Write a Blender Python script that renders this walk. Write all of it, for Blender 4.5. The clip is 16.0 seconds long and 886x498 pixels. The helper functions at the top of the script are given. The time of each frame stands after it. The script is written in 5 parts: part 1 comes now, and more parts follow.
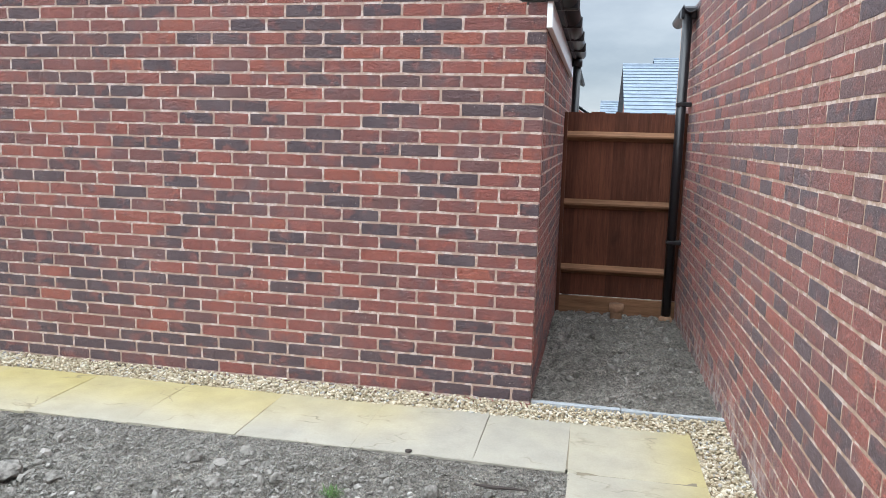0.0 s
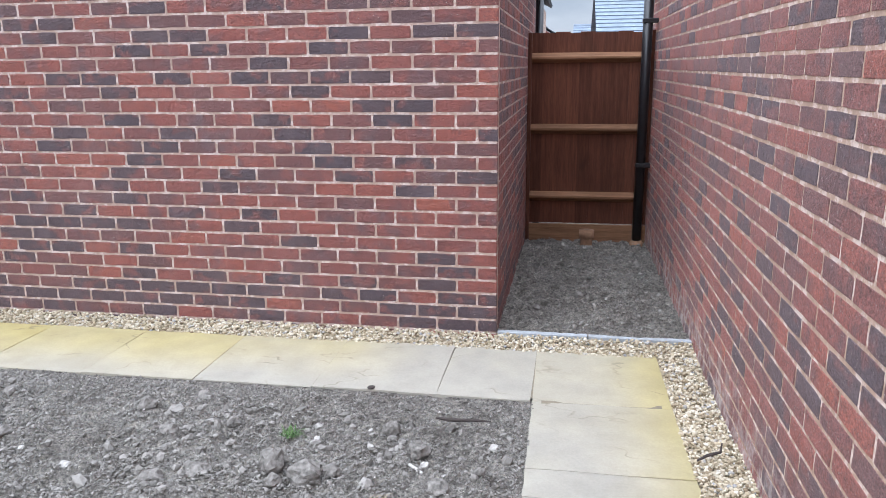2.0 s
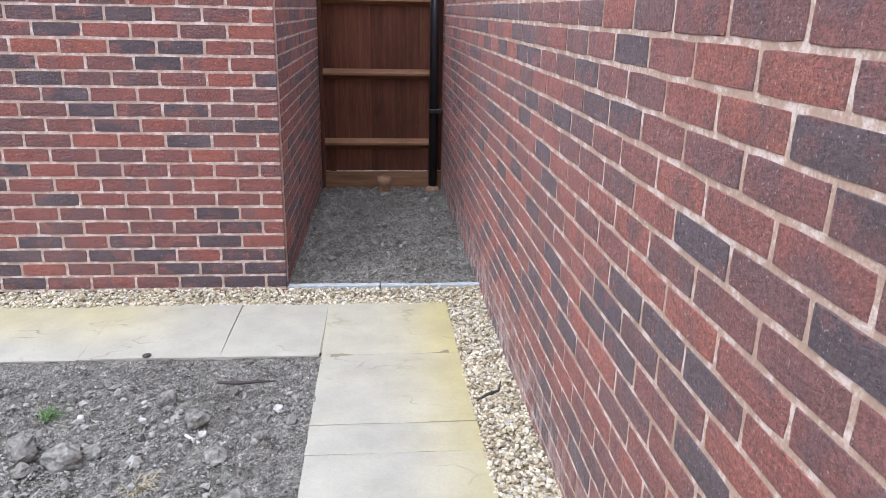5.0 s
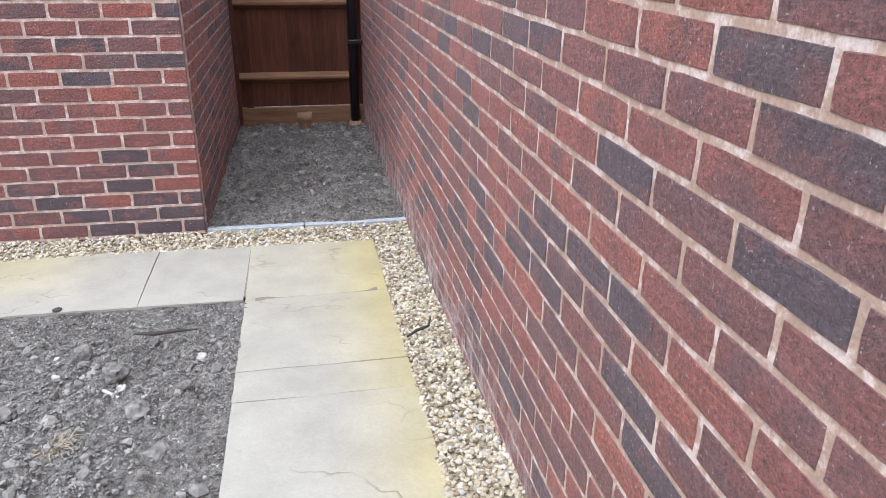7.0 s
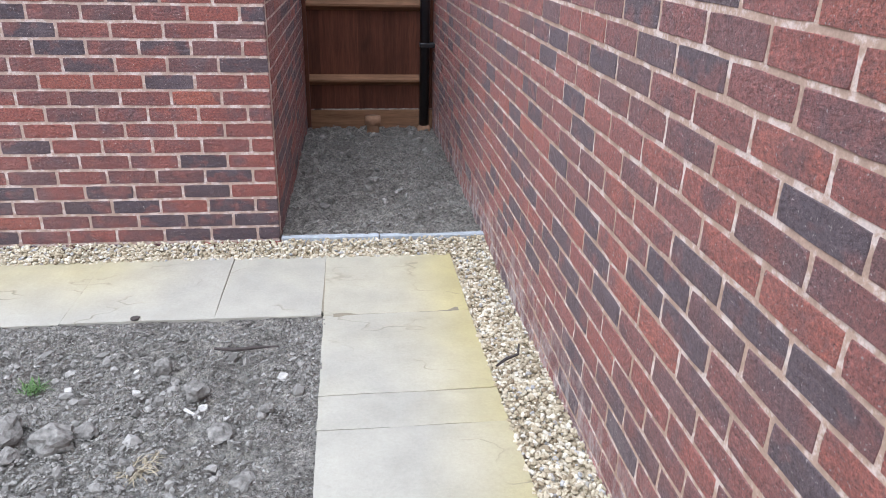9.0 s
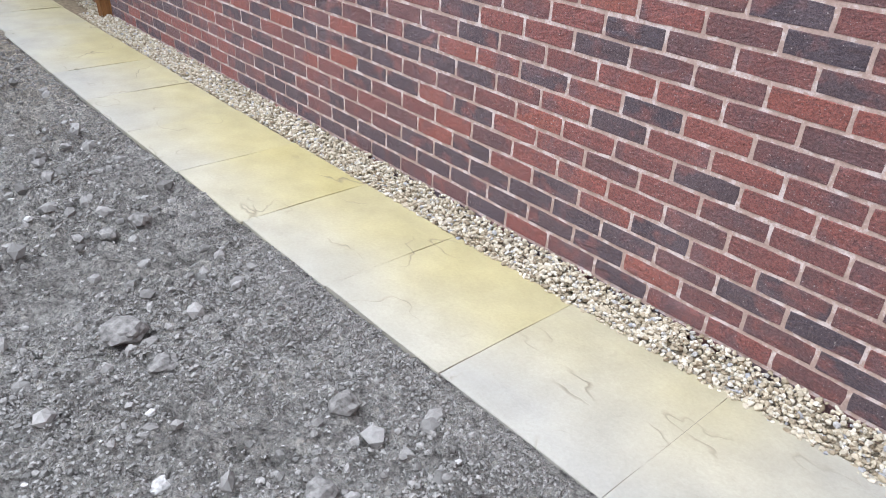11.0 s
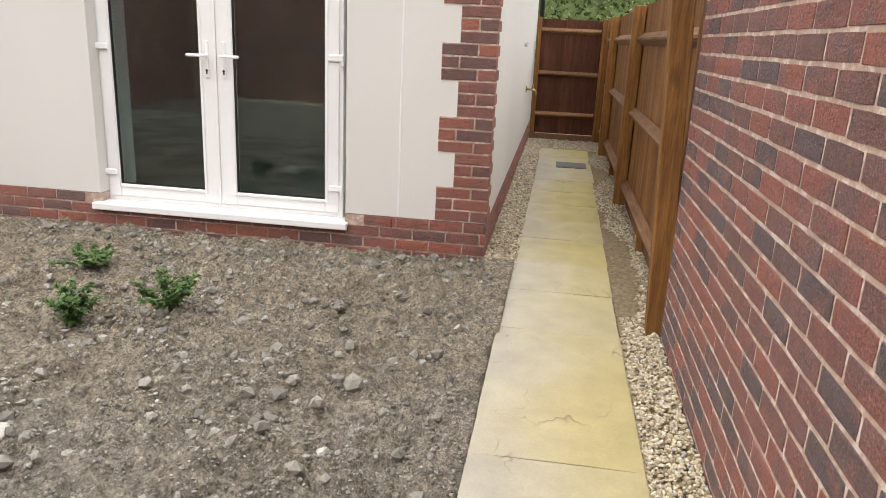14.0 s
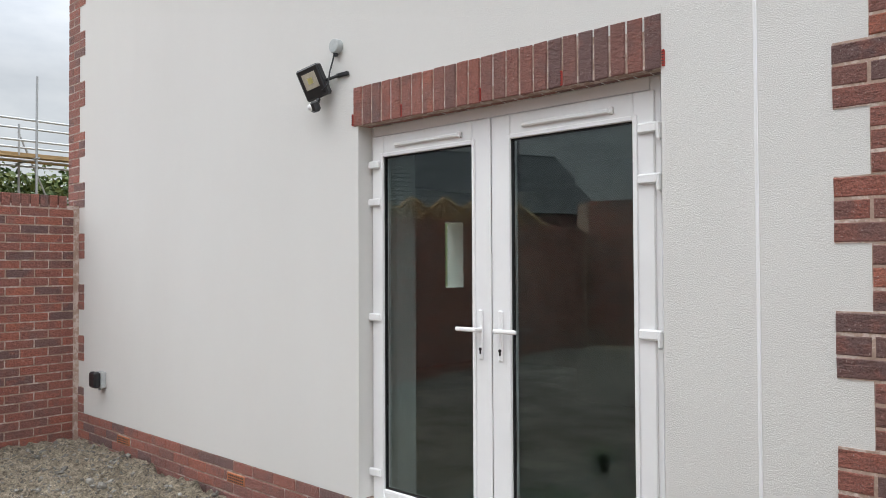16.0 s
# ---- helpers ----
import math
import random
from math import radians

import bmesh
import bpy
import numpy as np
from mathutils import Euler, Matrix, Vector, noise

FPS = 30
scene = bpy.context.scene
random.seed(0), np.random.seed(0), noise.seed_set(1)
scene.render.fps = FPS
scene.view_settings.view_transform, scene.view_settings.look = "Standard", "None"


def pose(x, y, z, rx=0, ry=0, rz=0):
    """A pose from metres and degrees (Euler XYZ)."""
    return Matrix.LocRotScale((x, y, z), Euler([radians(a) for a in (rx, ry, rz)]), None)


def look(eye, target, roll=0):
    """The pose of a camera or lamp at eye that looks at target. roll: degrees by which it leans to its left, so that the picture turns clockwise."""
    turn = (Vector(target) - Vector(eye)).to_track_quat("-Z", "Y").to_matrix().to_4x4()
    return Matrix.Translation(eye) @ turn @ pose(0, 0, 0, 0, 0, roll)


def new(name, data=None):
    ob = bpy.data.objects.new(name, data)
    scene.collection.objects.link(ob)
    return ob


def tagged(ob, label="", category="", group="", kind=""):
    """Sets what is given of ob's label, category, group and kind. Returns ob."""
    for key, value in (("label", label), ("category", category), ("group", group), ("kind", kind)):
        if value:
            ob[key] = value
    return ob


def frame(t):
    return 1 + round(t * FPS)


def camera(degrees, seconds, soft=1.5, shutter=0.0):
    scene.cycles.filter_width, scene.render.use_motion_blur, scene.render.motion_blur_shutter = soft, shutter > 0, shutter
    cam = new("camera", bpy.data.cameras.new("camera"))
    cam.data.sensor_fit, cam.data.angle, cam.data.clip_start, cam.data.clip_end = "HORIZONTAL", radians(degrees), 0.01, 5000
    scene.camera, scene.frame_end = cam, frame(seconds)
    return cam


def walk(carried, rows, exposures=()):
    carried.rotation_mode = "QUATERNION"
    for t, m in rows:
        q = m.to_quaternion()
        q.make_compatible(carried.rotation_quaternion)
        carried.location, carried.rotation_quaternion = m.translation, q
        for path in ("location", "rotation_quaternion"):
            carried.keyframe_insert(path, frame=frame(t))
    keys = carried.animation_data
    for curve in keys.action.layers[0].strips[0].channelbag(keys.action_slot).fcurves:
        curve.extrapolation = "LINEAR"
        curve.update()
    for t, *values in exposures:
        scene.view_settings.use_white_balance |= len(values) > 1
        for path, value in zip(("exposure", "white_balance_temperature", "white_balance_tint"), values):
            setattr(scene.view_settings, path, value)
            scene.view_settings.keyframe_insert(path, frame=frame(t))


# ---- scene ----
cam = camera(62.4, 16.0, soft=0.85)
PATH = [
    (0, (0.292, -3.96, 1.479), (-0.106, -2.025, 1.17), 1.5),
    (0.5, (0.351, -3.922, 1.48), (-0.242, -2.052, 1.088), 1.1),
    (1, (0.366, -3.918, 1.465), (-0.305, -2.085, 1.027), 0.4),
    (1.5, (0.362, -3.921, 1.454), (-0.207, -2.062, 0.983), -0.5),
    (2, (0.38, -3.814, 1.437), (0.042, -1.903, 0.953), -0.6),
    (2.5, (0.49, -3.719, 1.403), (0.401, -1.788, 0.889), -0.0),
    (3, (0.526, -3.701, 1.402), (0.655, -1.782, 0.854), 0.9),
    (5.5, (0.517, -3.72, 1.437), (0.699, -1.837, 0.789), 1.2),
    (6, (0.61, -3.712, 1.419), (0.85, -1.849, 0.73), 1.1),
    (6.5, (0.601, -3.691, 1.423), (0.914, -1.862, 0.678), 1.2),
    (7, (0.548, -3.658, 1.409), (0.891, -1.851, 0.624), 0.7),
    (7.5, (0.504, -3.557, 1.438), (0.887, -1.742, 0.69), -0.9),
    (8, (0.491, -3.535, 1.456), (0.908, -1.761, 0.633), 0.8),
    (8.5, (0.469, -3.518, 1.46), (0.904, -1.751, 0.63), 1.3),
    (9, (0.397, -3.473, 1.434), (0.623, -1.65, 0.643), 1.4),
    (9.5, (0.292, -3.242, 1.398), (-0.02, -1.451, 0.564), 2.0),
    (10, (0.271, -2.836, 1.422), (-0.53, -1.215, 0.566), 2.8),
    (10.2, (0.224, -2.667, 1.407), (-0.725, -1.123, 0.563), 3.0),
    (12.3, (-1.003, -0.846, 1.359), (-2.619, -0.516, 0.227), 0.7),
    (12.5, (-1.162, -0.742, 1.356), (-2.865, -0.572, 0.322), 1.2),
    (12.6, (-1.292, -0.703, 1.34), (-3.059, -0.558, 0.414), 1.8),
    (13, (-1.721, -0.562, 1.329), (-3.562, -0.509, 0.55), 2.2),
    (13.5, (-2.244, -0.503, 1.347), (-4.126, -0.686, 0.697), 3.3),
    (14, (-2.737, -0.6, 1.372), (-4.638, -0.874, 0.814), 2.7),
    (14.5, (-3.287, -0.639, 1.389), (-5.148, -1.158, 0.873), 0.4),
    (15, (-3.791, -0.674, 1.413), (-5.566, -1.542, 1.1), -0.1),
    (15.5, (-4.224, -0.707, 1.471), (-5.876, -1.832, 1.382), -0.1),
    (16, (-4.656, -0.679, 1.501), (-6.15, -2.009, 1.541), -0.3),
]
walk(cam, [(t, look(eye, target, roll)) for t, eye, target, roll in PATH],
     [(0.0, 0.76, 5950, 6), (2.5, 0.76, 5700, 13), (7.0, 0.78, 5750, 13), (9.8, 0.77, 5650, 12), (12.4, 0.84, 5750, 13), (13.0, 0.75, 6850, 12), (13.6, 0.78, 7150, 12), (14.5, 0.81, 7000, 12), (15.4, 0.62, 6700, 10), (16.0, 0.55, 6500, 9)])

# ---------------------------------------------------------------- sky, sun
world = bpy.data.worlds.new("overcast_sky")
scene.world = world
world.use_nodes = True
wn = world.node_tree
sky = wn.nodes.new("ShaderNodeTexSky")
sky.sky_type, sky.sun_disc = "NISHITA", False
sky.sun_elevation, sky.sun_rotation = radians(44), radians(218)
wtc = wn.nodes.new("ShaderNodeTexCoord")
wmap = wn.nodes.new("ShaderNodeMapping")
wmap.inputs["Scale"].default_value = (1.0, 1.0, 2.6)
wn.links.new(wtc.outputs["Generated"], wmap.inputs["Vector"])
wno = wn.nodes.new("ShaderNodeTexNoise")
wno.inputs["Scale"].default_value, wno.inputs["Detail"].default_value, wno.inputs["Roughness"].default_value = 2.6, 7, 0.55
wn.links.new(wmap.outputs[0], wno.inputs["Vector"])
wra = wn.nodes.new("ShaderNodeValToRGB")
wra.color_ramp.elements[0].position, wra.color_ramp.elements[0].color = 0.32, (2.7, 2.95, 3.3, 1)
wra.color_ramp.elements[1].position, wra.color_ramp.elements[1].color = 0.62, (5.2, 5.3, 5.4, 1)
wn.links.new(wno.outputs["Fac"], wra.inputs["Fac"])
wmx = wn.nodes.new("ShaderNodeMix")
wmx.data_type = "RGBA"
wmx.inputs["Factor"].default_value = 0.88
wn.links.new(sky.outputs[0], wmx.inputs["A"])
wsx = wn.nodes.new("ShaderNodeSeparateXYZ")
wn.links.new(wtc.outputs["Generated"], wsx.inputs[0])
wgr = wn.nodes.new("ShaderNodeMapRange")
wgr.inputs["From Min"].default_value, wgr.inputs["From Max"].default_value = 0.22, 0.9
wgr.inputs["To Min"].default_value, wgr.inputs["To Max"].default_value = 1.0, 7.4
wn.links.new(wsx.outputs["Z"], wgr.inputs["Value"])
wsc = wn.nodes.new("ShaderNodeVectorMath")
wsc.operation = "SCALE"
wn.links.new(wra.outputs[0], wsc.inputs[0])
wn.links.new(wgr.outputs[0], wsc.inputs["Scale"])
wn.links.new(wsc.outputs[0], wmx.inputs["B"])
wn.links.new(wmx.outputs["Result"], wn.nodes["Background"].inputs["Color"])
wn.nodes["Background"].inputs["Strength"].default_value = 0.095

sun = new("sun", bpy.data.lights.new("sun", "SUN"))
sun.data.energy, sun.data.angle, sun.data.color = 1.4, radians(70), (1.0, 0.975, 0.94)
sun.matrix_basis = look((-7.0, -9.0, 11.0), (0.0, 0.0, 0.0))

# ---------------------------------------------------------------- helpers of this scene
def mesh_object(name, bm, material, parent=None, label="", smooth=False):
    me = bpy.data.meshes.new(name)
    bm.to_mesh(me)
    bm.free()
    me.materials.append(material)
    if smooth:
        me.polygons.foreach_set("use_smooth", [True] * len(me.polygons))
    ob = new(name, me)
    if parent is not None:
        ob.parent = parent
    if label:
        ob["label"] = label
    return ob


def part(name, bm, material, parent, label="", smooth=False):
    return mesh_object(name, bm, material, parent, label, smooth)


def thing(name, label, category, group="", kind="", m=None):
    ob = new(name)
    ob.empty_display_size = 0.1
    if m is not None:
        ob.matrix_basis = m
    return tagged(ob, label, category, group, kind)


def add_box(bm, x0, x1, y0, y1, z0, z1, bevel=0.0, m=None):
    vs = [bm.verts.new((x, y, z)) for x in (x0, x1) for y in (y0, y1) for z in (z0, z1)]
    fs = [bm.faces.new([vs[i] for i in f]) for f in ((0, 1, 3, 2), (4, 6, 7, 5), (0, 4, 5, 1), (2, 3, 7, 6), (0, 2, 6, 4), (1, 5, 7, 3))]
    if bevel:
        es = list({e for f in fs for e in f.edges})
        out = bmesh.ops.bevel(bm, geom=es, offset=bevel, segments=1, affect="EDGES", profile=0.5)
        vs = list({v for f in out["faces"] for v in f.verts} | {v for v in vs if v.is_valid})
    if m is not None:
        bmesh.ops.transform(bm, matrix=m, verts=[v for v in vs if v.is_valid])
    return vs


def box(*a, **k):
    bm = bmesh.new()
    add_box(bm, *a, **k)
    return bm


def add_tube(bm, points, r, sides=12, cap=True):
    rings = []
    pts = [Vector(p) for p in points]
    for i, p in enumerate(pts):
        d = (pts[min(i + 1, len(pts) - 1)] - pts[max(i - 1, 0)]).normalized()
        q = d.to_track_quat("Z", "Y")
        rr = r[i] if isinstance(r, (list, tuple)) else r
        rings.append([bm.verts.new(p + q @ Vector((rr * math.cos(a), rr * math.sin(a), 0))) for a in [2 * math.pi * k / sides for k in range(sides)]])
    for a, b in zip(rings, rings[1:]):
        for k in range(sides):
            bm.faces.new((a[k], a[(k + 1) % sides], b[(k + 1) % sides], b[k]))
    if cap:
        bm.faces.new(rings[0][::-1])
        bm.faces.new(rings[-1])


def tube(points, r, sides=12, cap=True):
    bm = bmesh.new()
    add_tube(bm, points, r, sides, cap)
    return bm


def arrays_object(name, verts, faces, material, parent=None, smooth=False):
    me = bpy.data.meshes.new(name)
    me.from_pydata(verts, [], faces)
    me.materials.append(material)
    if smooth:
        me.polygons.foreach_set("use_smooth", [True] * len(me.polygons))
    me.update()
    ob = new(name, me)
    if parent is not None:
        ob.parent = parent
    return ob


# ---------------------------------------------------------------- materials
def nodes_of(name, rough=0.8, metal=0.0, spec=0.3):
    mat = bpy.data.materials.new(name)
    mat.use_nodes = True
    nt = mat.node_tree
    b = nt.nodes["Principled BSDF"]
    b.inputs["Roughness"].default_value = rough
    b.inputs["Metallic"].default_value = metal
    b.inputs["Specular IOR Level"].default_value = spec
    return mat, nt, b


def noise_tex(nt, scale, detail=4, rough=0.6, coord="Object", stretch=None):
    tc = nt.nodes.new("ShaderNodeTexCoord")
    src = tc.outputs[coord]
    if coord == "World":
        src = None
    if stretch:
        mp = nt.nodes.new("ShaderNodeMapping")
        mp.inputs["Scale"].default_value = stretch
        nt.links.new(src, mp.inputs["Vector"])
        src = mp.outputs[0]
    n = nt.nodes.new("ShaderNodeTexNoise")
    n.inputs["Scale"].default_value = scale
    n.inputs["Detail"].default_value = detail
    n.inputs["Roughness"].default_value = rough
    nt.links.new(src, n.inputs["Vector"])
    return n.outputs["Fac"]


def world_noise(nt, scale, detail=4, rough=0.6, stretch=None):
    g = nt.nodes.new("ShaderNodeNewGeometry")
    src = g.outputs["Position"]
    if stretch:
        mp = nt.nodes.new("ShaderNodeMapping")
        mp.inputs["Scale"].default_value = stretch
        nt.links.new(src, mp.inputs["Vector"])
        src = mp.outputs[0]
    n = nt.nodes.new("ShaderNodeTexNoise")
    n.inputs["Scale"].default_value = scale
    n.inputs["Detail"].default_value = detail
    n.inputs["Roughness"].default_value = rough
    nt.links.new(src, n.inputs["Vector"])
    return n.outputs["Fac"]


def ramp(nt, fac, stops, mode="LINEAR"):
    r = nt.nodes.new("ShaderNodeValToRGB")
    r.color_ramp.interpolation = mode
    el = r.color_ramp.elements
    while len(el) < len(stops):
        el.new(0.5)
    for e, (p, c) in zip(el, stops):
        e.position = p
        e.color = (*c, 1) if len(c) == 3 else c
    nt.links.new(fac, r.inputs["Fac"])
    return r.outputs["Color"]


def mix(nt, fac, a, b, mode="MIX"):
    m = nt.nodes.new("ShaderNodeMix")
    m.data_type, m.blend_type = "RGBA", mode
    for sock, v in ((m.inputs["Factor"], fac), (m.inputs["A"], a), (m.inputs["B"], b)):
        if hasattr(v, "links"):
            nt.links.new(v, sock)
        elif isinstance(v, (int, float)):
            sock.default_value = v
        else:
            sock.default_value = (*v, 1)
    return m.outputs["Result"]


def maths(nt, op, a, b=0.0):
    m = nt.nodes.new("ShaderNodeMath")
    m.operation = op
    for sock, v in zip(m.inputs, (a, b)):
        if hasattr(v, "links"):
            nt.links.new(v, sock)
        else:
            sock.default_value = v
    return m.outputs[0]


def bump(nt, b, height, strength=0.4, distance=0.005):
    n = nt.nodes.new("ShaderNodeBump")
    n.inputs["Strength"].default_value = strength
    n.inputs["Distance"].default_value = distance
    nt.links.new(height, n.inputs["Height"])
    nt.links.new(n.outputs[0], b.inputs["Normal"])


def own_random(nt):
    oi = nt.nodes.new("ShaderNodeObjectInfo")
    ge = nt.nodes.new("ShaderNodeNewGeometry")
    return maths(nt, "FRACT", maths(nt, "ADD", oi.outputs["Random"], ge.outputs["Random Per Island"]))


def plain(name, color, rough=0.5, metal=0.0, spec=0.4, vary=0.12, scale=30.0, bumpy=0.0):
    mat, nt, b = nodes_of(name, rough, metal, spec)
    n = world_noise(nt, scale, 5)
    d = tuple(c * (1 - vary) for c in color)
    l = tuple(min(1, c * (1 + vary)) for c in color)
    nt.links.new(ramp(nt, n, [(0.3, d), (0.7, l)]), b.inputs["Base Color"])
    if bumpy:
        bump(nt, b, n, bumpy, 0.003)
    return mat


def brick_noise(nt, rnd, scale, detail=4, rough=0.6, stretch=(1, 1, 1)):
    """Noise that starts afresh on every brick, so that no stain runs across a joint."""
    g = nt.nodes.new("ShaderNodeNewGeometry")
    mp = nt.nodes.new("ShaderNodeMapping")
    mp.inputs["Scale"].default_value = stretch
    nt.links.new(g.outputs["Position"], mp.inputs["Vector"])
    n = nt.nodes.new("ShaderNodeTexNoise")
    n.noise_dimensions = "4D"
    n.inputs["Scale"].default_value = scale
    n.inputs["Detail"].default_value = detail
    n.inputs["Roughness"].default_value = rough
    nt.links.new(mp.outputs[0], n.inputs["Vector"])
    nt.links.new(maths(nt, "MULTIPLY", rnd, 61.0), n.inputs["W"])
    return n.outputs["Fac"]


def brick_material(name, pale=0.0, dark_share=0.2, lime=0.0, orange=0.0, tone=1.0):
    mat, nt, b = nodes_of(name, 0.82, 0, 0.25)
    # dusty faces catch light at a glancing angle
    b.inputs["Sheen Weight"].default_value = 0.2
    b.inputs["Sheen Roughness"].default_value = 0.45
    b.inputs["Sheen Tint"].default_value = (0.95, 0.68, 0.62, 1)
    rnd = own_random(nt)
    s = dark_share
    base = ramp(nt, rnd, [(0.0, (0.108, 0.091, 0.108)), (s, (0.135, 0.102, 0.112)), (s + 0.03, (0.205, 0.110, 0.107)), (s + 0.22, (0.275, 0.118, 0.107)),
                          (0.72, (0.360, 0.128, 0.106)), (0.90, (0.410, 0.136, 0.104)), (1.0, (0.460, 0.150, 0.102))])
    if tone < 1.0:
        base = mix(nt, 1.0, base, (tone, tone * 0.97, tone * 0.97), "MULTIPLY")
    # kiln flashing: slate-blue and brown zones, brighter orange ends
    warm = brick_noise(nt, rnd, 9.0, 3, 0.55, (1, 1, 1.4))
    tint = mix(nt, ramp(nt, warm, [(0.52, (0, 0, 0)), (0.63, (0.5, 0.5, 0.5))]), base, (0.360, 0.122, 0.095))
    flash = brick_noise(nt, rnd, 6.5, 4, 0.6, (1, 1, 0.9))
    tint = mix(nt, ramp(nt, flash, [(0.52, (0, 0, 0)), (0.64, (0.62, 0.62, 0.62))]), tint, (0.132, 0.102, 0.114))
    blot = brick_noise(nt, rnd, 24.0, 5, 0.7, (1, 1, 1.5))
    tint = mix(nt, ramp(nt, blot, [(0.50, (0, 0, 0)), (0.66, (0.45, 0.45, 0.45))]), tint, (0.130, 0.078, 0.074))
    # creases dragged into the clay
    crease = brick_noise(nt, rnd, 30.0, 3, 0.6, (1.5, 1.5, 2.6))
    tint = mix(nt, ramp(nt, crease, [(0.46, (0, 0, 0)), (0.5, (0.35, 0.35, 0.35)), (0.54, (0, 0, 0))]), tint, (0.085, 0.060, 0.060))
    grain = world_noise(nt, 110.0, 6, 0.8, (1, 1, 1.2))
    tint = mix(nt, 0.9, tint, ramp(nt, grain, [(0.32, (0.34, 0.34, 0.36)), (0.5, (1, 1, 1)), (0.70, (1.9, 1.8, 1.7))]), "MULTIPLY")
    speck = world_noise(nt, 150.0, 2, 0.5)
    tint = mix(nt, ramp(nt, speck, [(0.67, (0, 0, 0)), (0.71, (0.75, 0.75, 0.75))]), tint, (0.55, 0.48, 0.44))
    pits = world_noise(nt, 230.0, 2, 0.5)
    tint = mix(nt, ramp(nt, pits, [(0.62, (0, 0, 0)), (0.70, (0.75, 0.75, 0.75))]), tint, (0.026, 0.019, 0.019))
    # mortar smears and lime bloom
    splash = world_noise(nt, 13.0, 7, 0.8, (1, 1, 1.4))
    tint = mix(nt, ramp(nt, splash, [(0.64, (0, 0, 0)), (0.72, (0.6 if lime else 0.4,) * 3)]), tint, (0.50, 0.40, 0.36))
    bloom = world_noise(nt, 2.3, 5, 0.65)
    tint = mix(nt, ramp(nt, bloom, [(0.5, (0.03 + pale,) * 3), (0.72, (0.17 + pale,) * 3)]), tint, (0.36, 0.27, 0.27))
    if lime:
        ge = nt.nodes.new("ShaderNodeNewGeometry")
        xyz = nt.nodes.new("ShaderNodeSeparateXYZ")
        nt.links.new(ge.outputs["Position"], xyz.inputs[0])
        low = nt.nodes.new("ShaderNodeMapRange")
        low.inputs["From Min"].default_value, low.inputs["From Max"].default_value = 0.27, 0.02
        nt.links.new(xyz.outputs["Z"], low.inputs["Value"])
        smear = ramp(nt, world_noise(nt, 9.0, 6, 0.75, (1, 1.6, 0.8)), [(0.46, (0, 0, 0)), (0.62, (lime, lime, lime))])
        tint = mix(nt, maths(nt, "MULTIPLY", smear, low.outputs[0]), tint, (0.62, 0.56, 0.52))
    if orange:
        tint = mix(nt, orange, tint, (0.30, 0.115, 0.062))
    nt.links.new(tint, b.inputs["Base Color"])
    h = maths(nt, "ADD", maths(nt, "MULTIPLY", grain, 1.2), maths(nt, "MULTIPLY", world_noise(nt, 22, 3, 0.6, (1, 1, 1.6)), 1.2))
    h = maths(nt, "ADD", h, maths(nt, "MULTIPLY", crease, 1.6))
    bump(nt, b, maths(nt, "ADD", h, maths(nt, "MULTIPLY", blot, 1.4)), 1.0, 0.010)
    return mat


def mortar_material(name, a, c):
    mat, nt, b = nodes_of(name, 0.95, 0, 0.1)
    n = world_noise(nt, 15.0, 7, 0.72)
    g = world_noise(nt, 160.0, 3)
    nt.links.new(mix(nt, 0.6, ramp(nt, n, [(0.32, tuple(v * 0.78 for v in a)), (0.50, a), (0.58, c)]), ramp(nt, g, [(0.3, (0.72, 0.72, 0.72)), (0.7, (1.15, 1.15, 1.15))]), "MULTIPLY"), b.inputs["Base Color"])
    bump(nt, b, g, 0.5, 0.003)
    return mat


def wood_material(name, dark, light, along="z"):
    mat, nt, b = nodes_of(name, 0.75, 0, 0.25)
    st = {"z": (14, 14, 0.8), "x": (0.8, 14, 14), "y": (14, 0.8, 14)}[along]
    rnd = own_random(nt)
    n = world_noise(nt, 3.0, 6, 0.6, st)
    fine = world_noise(nt, 14.0, 4, 0.6, st)
    big = world_noise(nt, 1.7, 3)
    col = ramp(nt, maths(nt, "ADD", maths(nt, "MULTIPLY", n, 0.6), maths(nt, "MULTIPLY", fine, 0.4)), [(0.32, dark), (0.62, light)])
    col = mix(nt, 0.8, col, ramp(nt, rnd, [(0.0, (0.68, 0.66, 0.64)), (1.0, (1.22, 1.2, 1.15))]), "MULTIPLY")
    col = mix(nt, 0.6, col, ramp(nt, big, [(0.35, (0.7, 0.68, 0.66)), (0.7, (1.15, 1.12, 1.1))]), "MULTIPLY")
    knots = world_noise(nt, 5.0, 1, 0.4, (1, 1, 0.55) if along == "z" else (0.55, 1, 1))
    col = mix(nt, ramp(nt, knots, [(0.75, (0, 0, 0)), (0.80, (0.6, 0.6, 0.6))]), col, tuple(d * 0.45 for d in dark))
    nt.links.new(col, b.inputs["Base Color"])
    bump(nt, b, fine, 0.35, 0.003)
    return mat


